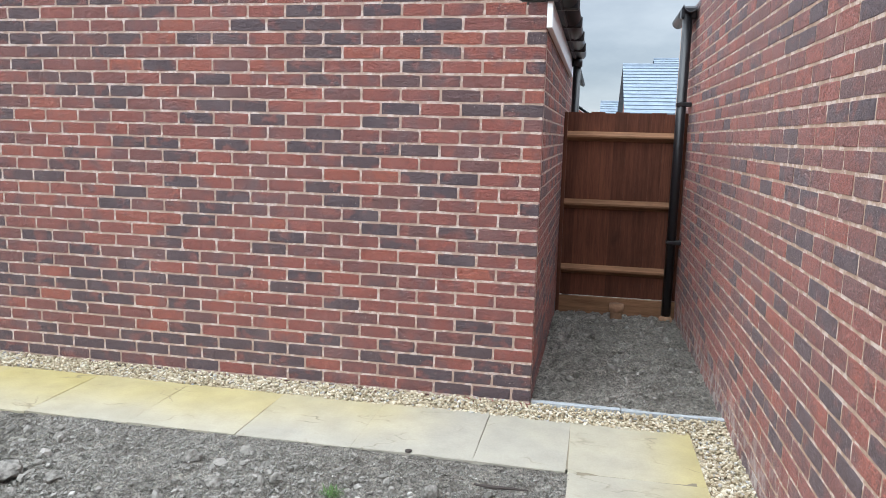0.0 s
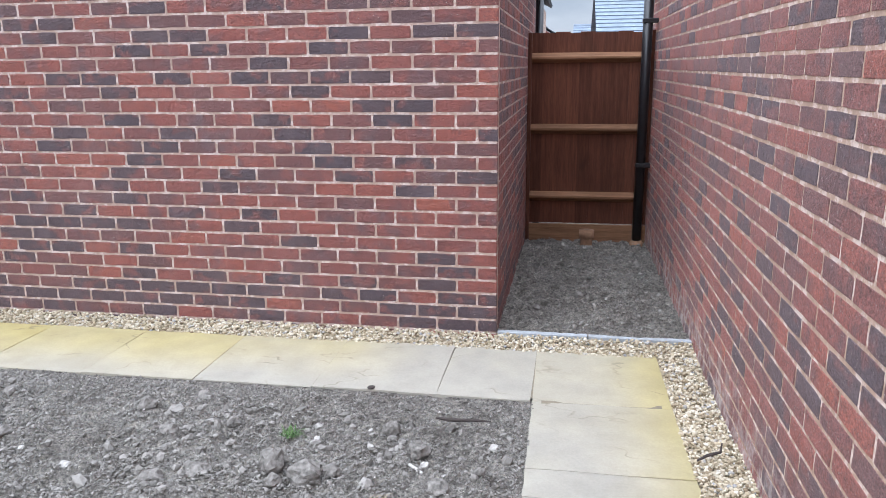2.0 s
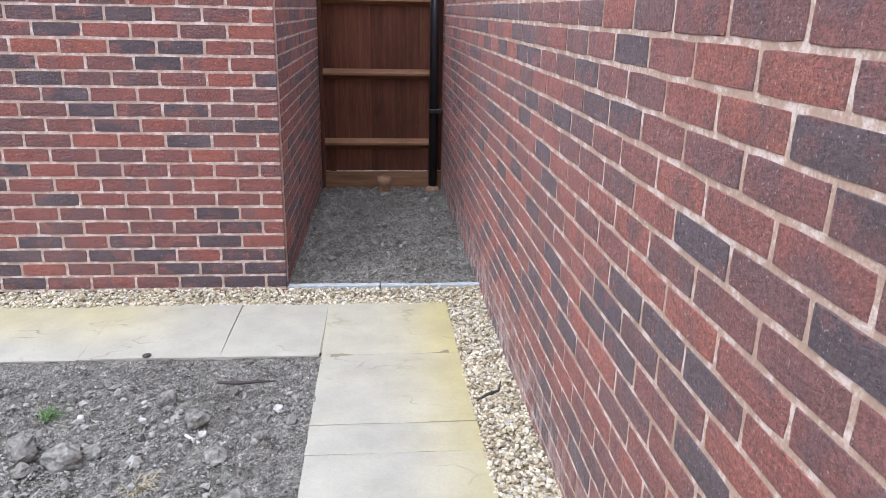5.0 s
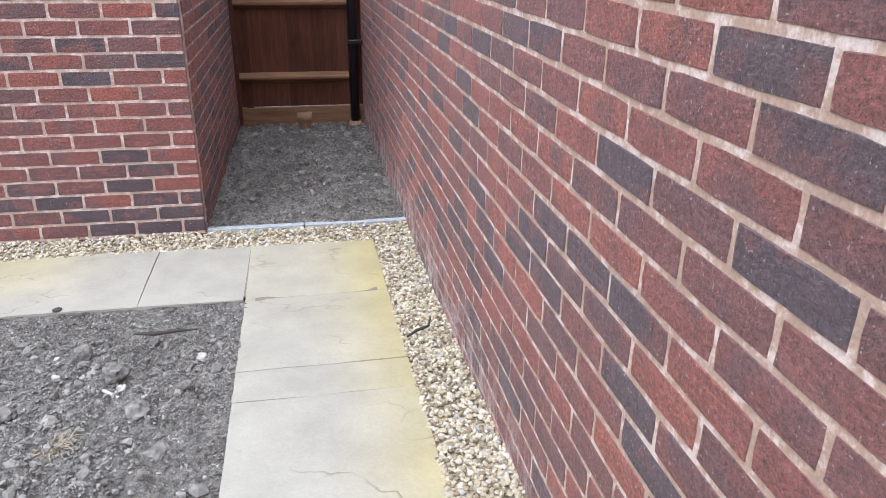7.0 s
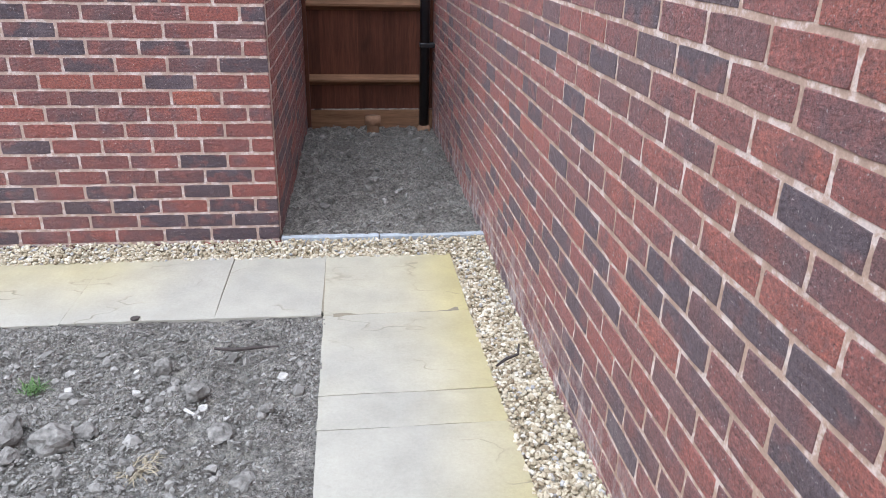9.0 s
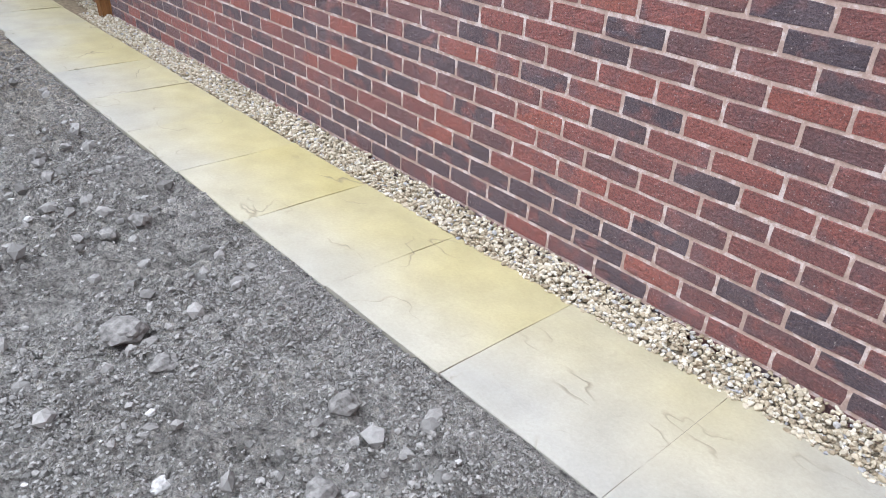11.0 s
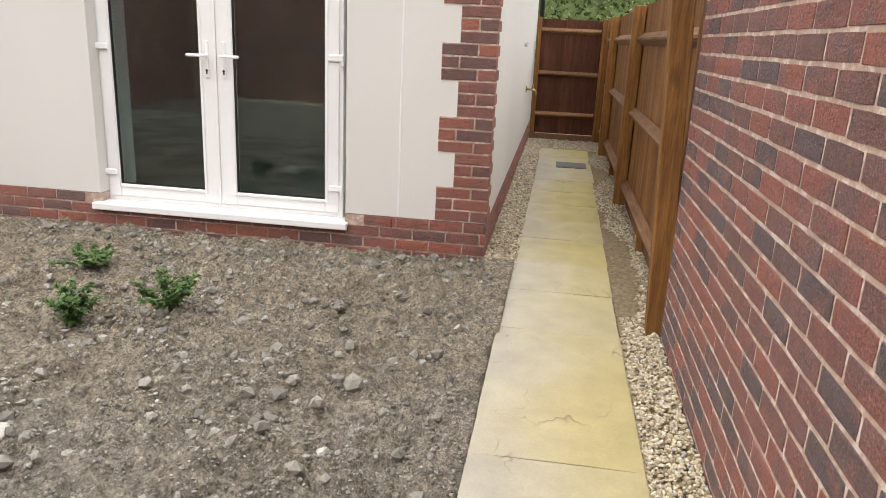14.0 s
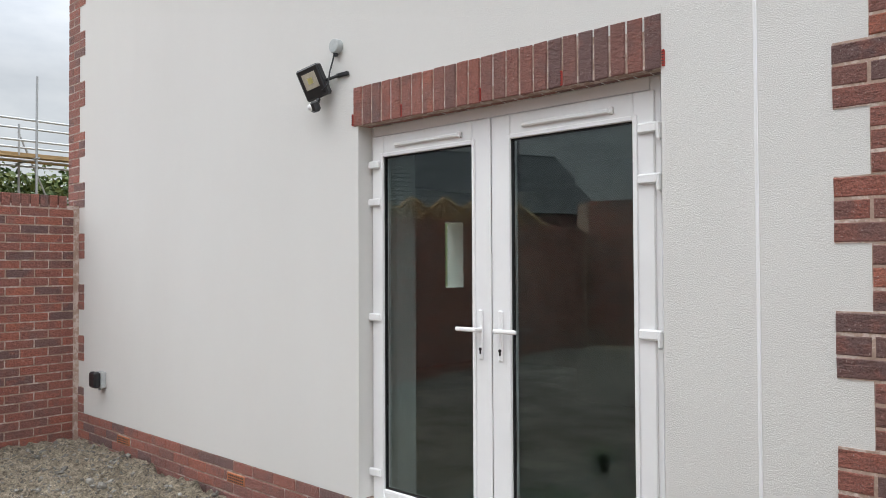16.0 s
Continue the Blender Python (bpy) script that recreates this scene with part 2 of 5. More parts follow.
def soil_material():
    mat, nt, b = nodes_of("soil", 0.95, 0, 0.12)
    n = world_noise(nt, 2.2, 7, 0.7)
    f = world_noise(nt, 60.0, 6, 0.8)
    col = ramp(nt, n, [(0.3, (0.245, 0.226, 0.198)), (0.5, (0.320, 0.297, 0.262)), (0.72, (0.405, 0.377, 0.336))])
    # Noise tones: dry and moist crumbs, plus shade between lumps put into the colour.
    col = mix(nt, 0.9, col, ramp(nt, f, [(0.36, (0.22, 0.21, 0.205)), (0.5, (1, 1, 1)), (0.66, (1.7, 1.68, 1.62))]), "MULTIPLY")
    lumps_ = world_noise(nt, 17.0, 5, 0.7)
    col = mix(nt, 0.8, col, ramp(nt, lumps_, [(0.38, (0.46, 0.45, 0.44)), (0.5, (1, 1, 1)), (0.62, (1.42, 1.41, 1.38))]), "MULTIPLY")
    # drier tan clay spread near the house
    ge = nt.nodes.new("ShaderNodeNewGeometry")
    xyz = nt.nodes.new("ShaderNodeSeparateXYZ")
    nt.links.new(ge.outputs["Position"], xyz.inputs[0])
    clay = nt.nodes.new("ShaderNodeMapRange")
    clay.inputs["From Min"].default_value, clay.inputs["From Max"].default_value = -3.6, -6.2
    nt.links.new(maths(nt, "ADD", xyz.outputs["X"], maths(nt, "MULTIPLY", maths(nt, "SUBTRACT", n, 0.5), 3.0)), clay.inputs["Value"])
    col = mix(nt, maths(nt, "MULTIPLY", clay.outputs[0], 0.75), col, mix(nt, 1.0, col, (1.24, 1.11, 0.93), "MULTIPLY"))
    chalk = world_noise(nt, 28.0, 2, 0.5)
    col = mix(nt, ramp(nt, chalk, [(0.73, (0, 0, 0)), (0.78, (0.7, 0.7, 0.7))]), col, (0.50, 0.48, 0.44))
    nt.links.new(col, b.inputs["Base Color"])
    bump(nt, b, maths(nt, "ADD", maths(nt, "MULTIPLY", f, 1.6), world_noise(nt, 130.0, 4, 0.7)), 1.0, 0.026)
    return mat


def stone_material(name, stops, scale=60):
    mat, nt, b = nodes_of(name, 0.9, 0, 0.2)
    col = ramp(nt, own_random(nt), stops)
    n = world_noise(nt, scale, 5, 0.65)
    col = mix(nt, 0.7, col, ramp(nt, n, [(0.3, (0.72, 0.7, 0.68)), (0.7, (1.2, 1.2, 1.2))]), "MULTIPLY")
    nt.links.new(col, b.inputs["Base Color"])
    bump(nt, b, n, 0.5, 0.004)
    return mat


def slab_material():
    mat, nt, b = nodes_of("buff_riven_paving", 0.8, 0, 0.25)
    ge = nt.nodes.new("ShaderNodeNewGeometry")
    xyz = nt.nodes.new("ShaderNodeSeparateXYZ")
    nt.links.new(ge.outputs["Position"], xyz.inputs[0])

    def rise(value, lo_, hi_):
        r = nt.nodes.new("ShaderNodeMapRange")
        r.interpolation_type = "SMOOTHSTEP"
        r.inputs["From Min"].default_value, r.inputs["From Max"].default_value = lo_, hi_
        nt.links.new(value, r.inputs["Value"])
        return r.outputs[0]
    # ochre weathering along the damp gravel side
    rim_b = maths(nt, "MULTIPLY", rise(xyz.outputs["X"], 0.42, 0.95), rise(xyz.outputs["X"], 0.1, 0.3))
    rim_a = maths(nt, "MULTIPLY", rise(xyz.outputs["Y"], -0.95, -0.25), maths(nt, "SUBTRACT", 1.0, rise(xyz.outputs["X"], -0.9, -0.1)))
    rim = maths(nt, "MAXIMUM", rim_a, rim_b)
    big = world_noise(nt, 1.3, 4, 0.55)
    mid = world_noise(nt, 5.0, 6, 0.6)
    fine = world_noise(nt, 90.0, 5, 0.7)
    rnd = own_random(nt)
    f = maths(nt, "ADD", maths(nt, "MULTIPLY", big, 0.36), maths(nt, "ADD", maths(nt, "MULTIPLY", rnd, 0.22), maths(nt, "MULTIPLY", rim, 0.40)))
    col = ramp(nt, f, [(0.28, (0.345, 0.322, 0.268)), (0.46, (0.383, 0.344, 0.246)), (0.65, (0.398, 0.342, 0.185)), (0.88, (0.400, 0.330, 0.125))])
    col = mix(nt, 0.6, col, ramp(nt, mid, [(0.3, (0.79, 0.79, 0.79)), (0.7, (1.13, 1.13, 1.12))]), "MULTIPLY")
    col = mix(nt, 0.5, col, ramp(nt, fine, [(0.3, (0.85, 0.85, 0.85)), (0.7, (1.1, 1.1, 1.1))]), "MULTIPLY")
    # riven ridges: thin broken lines
    ridge = ramp(nt, world_noise(nt, 1.5, 4, 0.5, (1, 1.6, 1)), [(0.490, (0, 0, 0)), (0.5, (1, 1, 1)), (0.503, (0, 0, 0))])
    gate = ramp(nt, world_noise(nt, 3.3, 2, 0.5, (1.3, 0.9, 1)), [(0.50, (0, 0, 0)), (0.66, (1, 1, 1))])
    line = mix(nt, 1.0, ridge, gate, "MULTIPLY")
    col = mix(nt, maths(nt, "MULTIPLY", line, 0.7), col, (0.17, 0.14, 0.09))
    nt.links.new(col, b.inputs["Base Color"])
    h = maths(nt, "ADD", maths(nt, "MULTIPLY", mid, 1.6), maths(nt, "MULTIPLY", fine, 0.25))
    h = maths(nt, "SUBTRACT", h, maths(nt, "MULTIPLY", line, 0.5))
    bump(nt, b, h, 0.4, 0.012)
    return mat


def render_material():
    mat, nt, b = nodes_of("cream_render", 0.9, 0, 0.15)
    big = world_noise(nt, 0.8, 5, 0.6, (1, 1, 0.35))
    fine = world_noise(nt, 170.0, 4, 0.75)
    col = ramp(nt, big, [(0.3, (0.685, 0.672, 0.645)), (0.7, (0.72, 0.71, 0.685))])
    nt.links.new(col, b.inputs["Base Color"])
    bump(nt, b, maths(nt, "ADD", fine, world_noise(nt, 320.0, 3, 0.7)), 0.8, 0.004)
    return mat


def leaf_material(name, a, c):
    mat, nt, b = nodes_of(name, 0.6, 0, 0.3)
    col = ramp(nt, own_random(nt), [(0.0, a), (1.0, c)])
    col = mix(nt, 0.6, col, ramp(nt, world_noise(nt, 0.9, 4, 0.6), [(0.3, (0.55, 0.55, 0.5)), (0.7, (1.35, 1.25, 1.1))]), "MULTIPLY")
    nt.links.new(col, b.inputs["Base Color"])
    return mat


def glass_material():
    mat, nt, b = nodes_of("door_glass", 0.01, 0, 0.5)
    b.inputs["Base Color"].default_value = (0.74, 0.81, 0.79, 1)
    b.inputs["Transmission Weight"].default_value = 1.0
    b.inputs["IOR"].default_value = 1.5
    return mat


# Same brick, garage copies darkened: that wall's lower brightness is put into the colour.
M_BRICK = brick_material("multi_red_brick", -0.02, 0.27, tone=0.8)
M_BRICK_B = brick_material("weathered_red_brick", 0.02, 0.24, 0.9)
M_BRICK_D = brick_material("dark_base_brick", -0.02, 0.48, tone=0.8)
M_BRICK_H = brick_material("house_red_brick", 0.0, 0.20, 0.0, 0.26)
M_MORTAR = mortar_material("pale_mortar", (0.44, 0.32, 0.26), (0.60, 0.50, 0.45))
M_MORTAR_B = mortar_material("tan_mortar", (0.47, 0.33, 0.25), (0.66, 0.54, 0.47))
M_FENCE = wood_material("stained_fence_wood", (0.056, 0.020, 0.012), (0.135, 0.050, 0.029))
M_FENCE_S = wood_material("golden_brown_fence_wood", (0.120, 0.050, 0.017), (0.32, 0.155, 0.055))
M_FENCE_H = wood_material("stained_rail_wood", (0.13, 0.066, 0.036), (0.30, 0.165, 0.092), "x")
M_POST = wood_material("stained_post_wood", (0.13, 0.056, 0.017), (0.36, 0.175, 0.058))
M_PALEWOOD = wood_material("pale_truss_wood", (0.36, 0.25, 0.13), (0.55, 0.40, 0.22))
M_SOIL = soil_material()
M_CLOD = stone_material("soil_clod", [(0.0, (0.125, 0.117, 0.104)), (0.45, (0.210, 0.197, 0.176)), (0.8, (0.265, 0.249, 0.224)), (0.993, (0.310, 0.292, 0.263)), (0.996, (0.42, 0.40, 0.36)), (1.0, (0.50, 0.48, 0.44))], 70)
M_GRAVEL = stone_material("cream_gravel", [(0.0, (0.22, 0.17, 0.11)), (0.2, (0.36, 0.30, 0.20)), (0.6, (0.50, 0.435, 0.315)), (0.9, (0.62, 0.57, 0.46)), (1.0, (0.30, 0.30, 0.30))], 80)
M_SLAB = slab_material()
M_CONCRETE = plain("grey_concrete", (0.34, 0.36, 0.37), 0.9, vary=0.2, bumpy=0.3)
M_RENDER = render_material()
M_UPVC = plain("white_upvc", (0.80, 0.80, 0.80), 0.3, 0, 0.5, 0.03, 4)
M_GLASS = glass_material()
M_BLACK = plain("black_plastic", (0.012, 0.012, 0.014), 0.35, 0, 0.5, 0.2)
M_GASKET = plain("black_gasket", (0.015, 0.015, 0.015), 0.6)
M_GREY = plain("grey_plastic", (0.42, 0.44, 0.44), 0.5)
M_BRASS = plain("dull_brass", (0.35, 0.27, 0.13), 0.35, 0.9)
M_TERRA = plain("terracotta", (0.42, 0.16, 0.08), 0.85, vary=0.25, bumpy=0.3)
M_CLAY = plain("weathered_clay", (0.30, 0.175, 0.105), 0.9, vary=0.25, bumpy=0.3)
M_DIRT = plain("brown_dirt", (0.20, 0.155, 0.10), 0.95, 0, 0.1, 0.4, 40, 0.8)
M_RED = plain("red_plastic", (0.36, 0.03, 0.02), 0.5)
M_LENS = plain("lamp_reflector", (0.6, 0.58, 0.5), 0.25, 0.6)
M_LED = plain("yellow_led_chip", (0.45, 0.40, 0.16), 0.5)
M_ROOF = plain("dark_roof_tile", (0.060, 0.066, 0.075), 0.7, 0, 0.3, 0.25, 6, 0.3)
M_SLATE = plain("blue_grey_tile", (0.17, 0.205, 0.25), 0.85, 0, 0.2, 0.18, 5, 0.2)
M_STEEL = plain("galvanised_tube", (0.35, 0.36, 0.37), 0.45, 0.7)
M_BOARD = wood_material("scaffold_board", (0.22, 0.15, 0.08), (0.40, 0.29, 0.16), "x")
M_LEAF = leaf_material("weed_leaf", (0.042, 0.095, 0.026), (0.105, 0.180, 0.060))
M_BUSH = leaf_material("bank_foliage", (0.028, 0.060, 0.018), (0.125, 0.150, 0.045))
M_BANK = plain("grassy_bank", (0.05, 0.07, 0.025), 0.95, 0, 0.1, 0.4, 3, 0.5)
M_STRAW = plain("dry_straw", (0.30, 0.25, 0.17), 0.9, vary=0.3)
M_TWIG = plain("dark_twig", (0.05, 0.04, 0.035), 0.9)
M_ROOM = plain("bare_plaster", (0.64, 0.62, 0.59), 0.9, vary=0.15, scale=3)
M_SCREED = plain("dusty_screed", (0.60, 0.61, 0.59), 0.85, vary=0.35, scale=2.2)
M_COVER = plain("cover_metal", (0.10, 0.10, 0.11), 0.6, 0.5)
M_CLOD_BIG = plain("dried_clod", (0.185, 0.172, 0.153), 0.95, 0, 0.1, 0.5, 45, 1.0)
M_CHALK = plain("chalk_stone", (0.40, 0.38, 0.345), 0.9, 0, 0.15, 0.25, 40, 0.5)
M_GRAVEL_BED = plain("gravel_fines", (0.36, 0.30, 0.21), 0.95, 0, 0.1, 0.45, 60, 0.8)

# ---------------------------------------------------------------- ground: one sheet, fine in the garden and the side passage
SLAB_TOP = -0.02


def smooth(a, b, v):
    t = max(0.0, min(1.0, (v - a) / (b - a)))
    return t * t * (3 - 2 * t)


def rise(x, y):
    """The lie of the land: it climbs gently from the garage wall into the garden, and dips along the side passage."""
    if y > 0:
        return -0.016 * y
    d = max(0.0, -y - 0.22)
    return smooth(-3.6, -0.2, x) * 0.045 * max(0.0, min(d, 3.0) - 0.55)


def path_skew(k):
    """How far the k-th slab of the long path strays from the first."""
    return -0.0065 * max(0.0, min(k, 5.5)) + 0.03 * smooth(9, 16, k)


def soil_height(x, y):
    return local_height(x, y) + (rise(x, y) if -7.4 < y < 3.2 and -7.33 < x < 1.15 else 0)


def local_height(x, y):
    p = Vector((x, y, 0))
    big = noise.noise(p * 0.9) * 0.024 + noise.noise(p * 2.7 + Vector((5, 1, 0))) * (0.020 + 0.022 * smooth(-2.5, -4.5, x)) + noise.noise(p * 5.0 + Vector((2, 8, 0))) * 0.020 * smooth(-2.0, -4.5, x)
    small = noise.noise(p * 8.0) * (0.024 + 0.014 * smooth(-2.0, -4.0, x)) + noise.noise(p * 17.0) * (0.024 + 0.012 * smooth(-2.0, -4.0, x)) + (abs(noise.noise(p * 31.0)) - 0.15) * 0.040
    rim = -0.757 + path_skew((-0.2 - x) / 0.6)
    if -7.33 < x < 0.275 and -7.4 < y < rim:
        edge = max(0.0, min(rim - y, 0.275 - x, 0.25) / 0.25)
        lift = 0.035 * max(0.0, min(1.0, (-5.4 - x) / 1.5))
        return -0.030 - 0.022 * edge + lift + (big + small) * (0.2 + 0.8 * edge)
    if -0.02 < x < 1.1 and 0.04 < y < 3.2:
        return -0.012 + 0.6 * big + small
    if x < -7.2 and y < -1.0:
        return -0.25
    if y > 3.2 or y < -7.4 or x > 1.1 or x < -14.5:
        return -0.1
    return -0.11


def span(a, b, step):
    return list(np.arange(a, b, step))


gx = [-900, -300, -100, -50, -30, -22, -17, -14.4] + span(-14, -7.4, 0.6) + span(-7.34, 1.1, 0.026) + [1.2, 2, 4, 8, 15, 30, 60, 120, 300, 900]
gy = [-900, -300, -100, -40, -20, -12, -8.5] + span(-7.42, -3.6, 0.034) + span(-3.6, -0.735, 0.0205) + span(-0.7, 0.02, 0.14) + span(0.045, 3.2, 0.03) + [3.3, 4, 6, 9, 14, 20, 40, 100, 300, 900]
gverts = [(x, y, soil_height(x, y)) for y in gy for x in gx]
nx = len(gx)
gfaces = [(j * nx + i, j * nx + i + 1, (j + 1) * nx + i + 1, (j + 1) * nx + i) for j in range(len(gy) - 1) for i in range(nx - 1)]
ground = arrays_object("ground", gverts, gfaces, M_SOIL, None, True)
tagged(ground, "bare grey crumbly soil of an unfinished garden", "soil", kind="structure")

# ---------------------------------------------------------------- loose stones (counted by nobody): shared builder
ICO_V, ICO_F = [], []
_b = bmesh.new()
bmesh.ops.create_icosphere(_b, subdivisions=1, radius=1.0)
_b.verts.ensure_lookup_table()
ICO_V = np.array([v.co[:] for v in _b.verts])
ICO_F = np.array([[v.index for v in f.verts] for f in _b.faces])
_b.free()


OCT_V = np.array([(1, 0, 0), (-1, 0, 0), (0, 1, 0), (0, -1, 0), (0, 0, 1), (0, 0, -1)], float)
OCT_F = np.array([(0, 2, 4), (2, 1, 4), (1, 3, 4), (3, 0, 4), (2, 0, 5), (1, 2, 5), (3, 1, 5), (0, 3, 5)])


def scatter(name, spots, material, seed, parent=None, base_v=None, base_f=None):
    """spots: rows of x, y, z, size, flatness."""
    base_v = ICO_V if base_v is None else base_v
    base_f = ICO_F if base_f is None else base_f
    nv = len(base_v)
    rng = np.random.default_rng(seed)
    spots = np.asarray(spots)
    n = len(spots)
    shape = base_v[None] * (1 + rng.uniform(-0.28, 0.28, (n, nv, 1)))
    shape = shape * np.stack([rng.uniform(0.7, 1.25, n), rng.uniform(0.7, 1.25, n), spots[:, 4]], 1)[:, None]
    a, t = rng.uniform(0, 6.283, n), rng.uniform(-0.6, 0.6, n)
    ca, sa, ct, st = np.cos(a), np.sin(a), np.cos(t), np.sin(t)
    rot = np.zeros((n, 3, 3))
    rot[:, 0, 0], rot[:, 0, 1], rot[:, 0, 2] = ca, -sa * ct, sa * st
    rot[:, 1, 0], rot[:, 1, 1], rot[:, 1, 2] = sa, ca * ct, -ca * st
    rot[:, 2, 1], rot[:, 2, 2] = st, ct
    v = np.einsum("nij,nkj->nki", rot, shape) * spots[:, 3][:, None, None] + spots[:, None, :3]
    f = (base_f[None] + (np.arange(n) * nv)[:, None, None]).reshape(-1, 3)
    return arrays_object(name, v.reshape(-1, 3).tolist(), f.tolist(), material, parent)


def gravel(name, x0, x1, y0, y1, seed, label, density=2600, sizes=(0.007, 0.0145), z=-0.03, heap=None, bare=None):
    rng = np.random.default_rng(seed)
    n = int(density * (x1 - x0) * (y1 - y0))
    x, y = rng.uniform(x0, x1, n), rng.uniform(y0, y1, n)
    if bare:
        keep = np.array([rng.uniform() > bare(a, b) for a, b in zip(x, y)])
        x, y = x[keep], y[keep]
        n = len(x)
    s = rng.uniform(*sizes, n)
    h = z + rng.uniform(-0.012, 0.012, n)
    h += np.array([rise(a, b) for a, b in zip(x, y)])
    if heap:
        h += heap(x, y)
    return tagged(scatter(name, np.stack([x, y, h, s, rng.uniform(0.55, 0.9, n)], 1), M_GRAVEL, seed), label, "gravel", kind="stuff")


HEAP = lambda x, y: 0.024 * np.clip((y + 0.2) / 0.2, 0, 1)
gravel("gravel_strip", -6.25, 1.05, -0.185, -0.006, 11, "cream decorative gravel along the foot of a brick wall", 11000, (0.005, 0.0115), heap=HEAP)
gravel("gravel_strip", 0.852, 1.066, -4.4, -0.175, 12, "cream decorative gravel between paving and a brick wall", 12000, (0.005, 0.0115))
gravel("gravel_strip", 0.880, 1.052, -7.3, -4.4, 13, "cream decorative gravel between paving and a brick wall", 2500, (0.008, 0.014))
gravel("gravel_strip", -13.7, -7.17, -0.988, -0.778, 14, "cream gravel along the rendered house wall", 5000, (0.007, 0.014))
gravel("gravel_strip", -13.7, -6.25, -0.17, 0.077, 15, "cream gravel and bare dirt at the foot of a timber fence", 6200, (0.006, 0.013),
       bare=lambda x, y: smooth(0.30, 0.62, 0.45 + 0.8 * noise.noise(Vector((x * 1.6, y * 3.0, 2))) + (-0.033 - y) * 3.0) if x < -6.5 else 0)
gravel("gravel_strip", -13.75, -12.75, -0.983, 0.037, 16, "cream gravel at the end of the path", 3000, (0.008, 0.014))


def sheet(x0, x1, y0, y1, dz, nx_, ny_):
    """A thin bed that follows the lie of the land."""
    bm = bmesh.new()
    rows_ = [[bm.verts.new((x, y, rise(x, y) + dz)) for x in np.linspace(x0, x1, nx_)] for y in np.linspace(y0, y1, ny_)]
    for a, b in zip(rows_, rows_[1:]):
        for i in range(nx_ - 1):
            bm.faces.new((a[i], a[i + 1], b[i + 1], b[i]))
    return bm


for x0, x1, y0, y1 in ((-6.25, 1.055, -0.195, -0.004), (0.845, 1.085, -7.3, -0.195), (-13.7, -7.17, -0.993, -0.773)):
    tagged(mesh_object("gravel_bed", sheet(x0, x1, y0, y1, -0.040, 30 if x1 - x0 > 2 else 3, 3 if x1 - x0 > 2 else 30), M_GRAVEL_BED), "packed cream gravel fines", "gravel", kind="structure")


def crumbs(name, label, kinds, seed, base_v=None, base_f=None):
    r = np.random.default_rng(seed)
    rows_ = []
    for n, s0, s1, (x0, x1, y0, y1) in kinds:
        for _ in range(n):
            x, y = r.uniform(x0, x1), r.uniform(y0, y1)
            if 0.7 * noise.noise(Vector((x, y, 4)) * 1.9) + 0.6 * noise.noise(Vector((x, y, 7)) * 6.0) < r.uniform(-0.75, 0.25):
                continue
            s = s0 + (s1 - s0) * r.uniform() ** 2.2
            rows_.append((x, y, soil_height(x, y) + s * 0.30, s, r.uniform(0.6, 0.95)))
    return tagged(scatter(name, rows_, M_CLOD, seed + 1, None, base_v, base_f), label, "soil", kind="stuff")


tagged(mesh_object("dirt_bed", sheet(-13.7, -6.25, -0.19, 0.077, -0.032, 30, 3), M_DIRT), "brown dirt under the gravel beside the fence", "dirt", kind="structure")
crumbs("soil_crumbs", "fine loose grey soil crumbs", ((78000, 0.003, 0.0085, (-7.2, 0.228, -2.5, -0.815)), (36000, 0.004, 0.011, (-7.25, 0.22, -7.3, -2.4)), (16000, 0.003, 0.009, (0.02, 1.04, 0.08, 2.7)), (52000, 0.0028, 0.007, (-2.4, 0.25, -2.3, -0.79))), 5, OCT_V, OCT_F)
crumbs("soil_pebbles", "small grey lumps and pebbles on bare soil", ((10500, 0.005, 0.0135, (-7.2, 0.22, -3.6, -0.835)), (6000, 0.006, 0.016, (-7.2, 0.2, -7.2, -3.6)), (900, 0.005, 0.014, (0.02, 0.99, 0.08, 2.7)), (1000, 0.010, 0.032, (-7.2, 0.2, -5.5, -0.89)),
                                                                           (420, 0.010, 0.034, (-7.3, -6.75, -7.2, -1.1)), (70, 0.010, 0.024, (0.05, 0.95, 0.15, 2.5)), (420, 0.008, 0.024, (-1.4, 0.1, -2.1, -1.0)), (1300, 0.010, 0.036, (-7.2, -2.0, -3.6, -0.9)), (60, 0.014, 0.034, (0.05, 1.0, 0.2, 2.4))), 8)

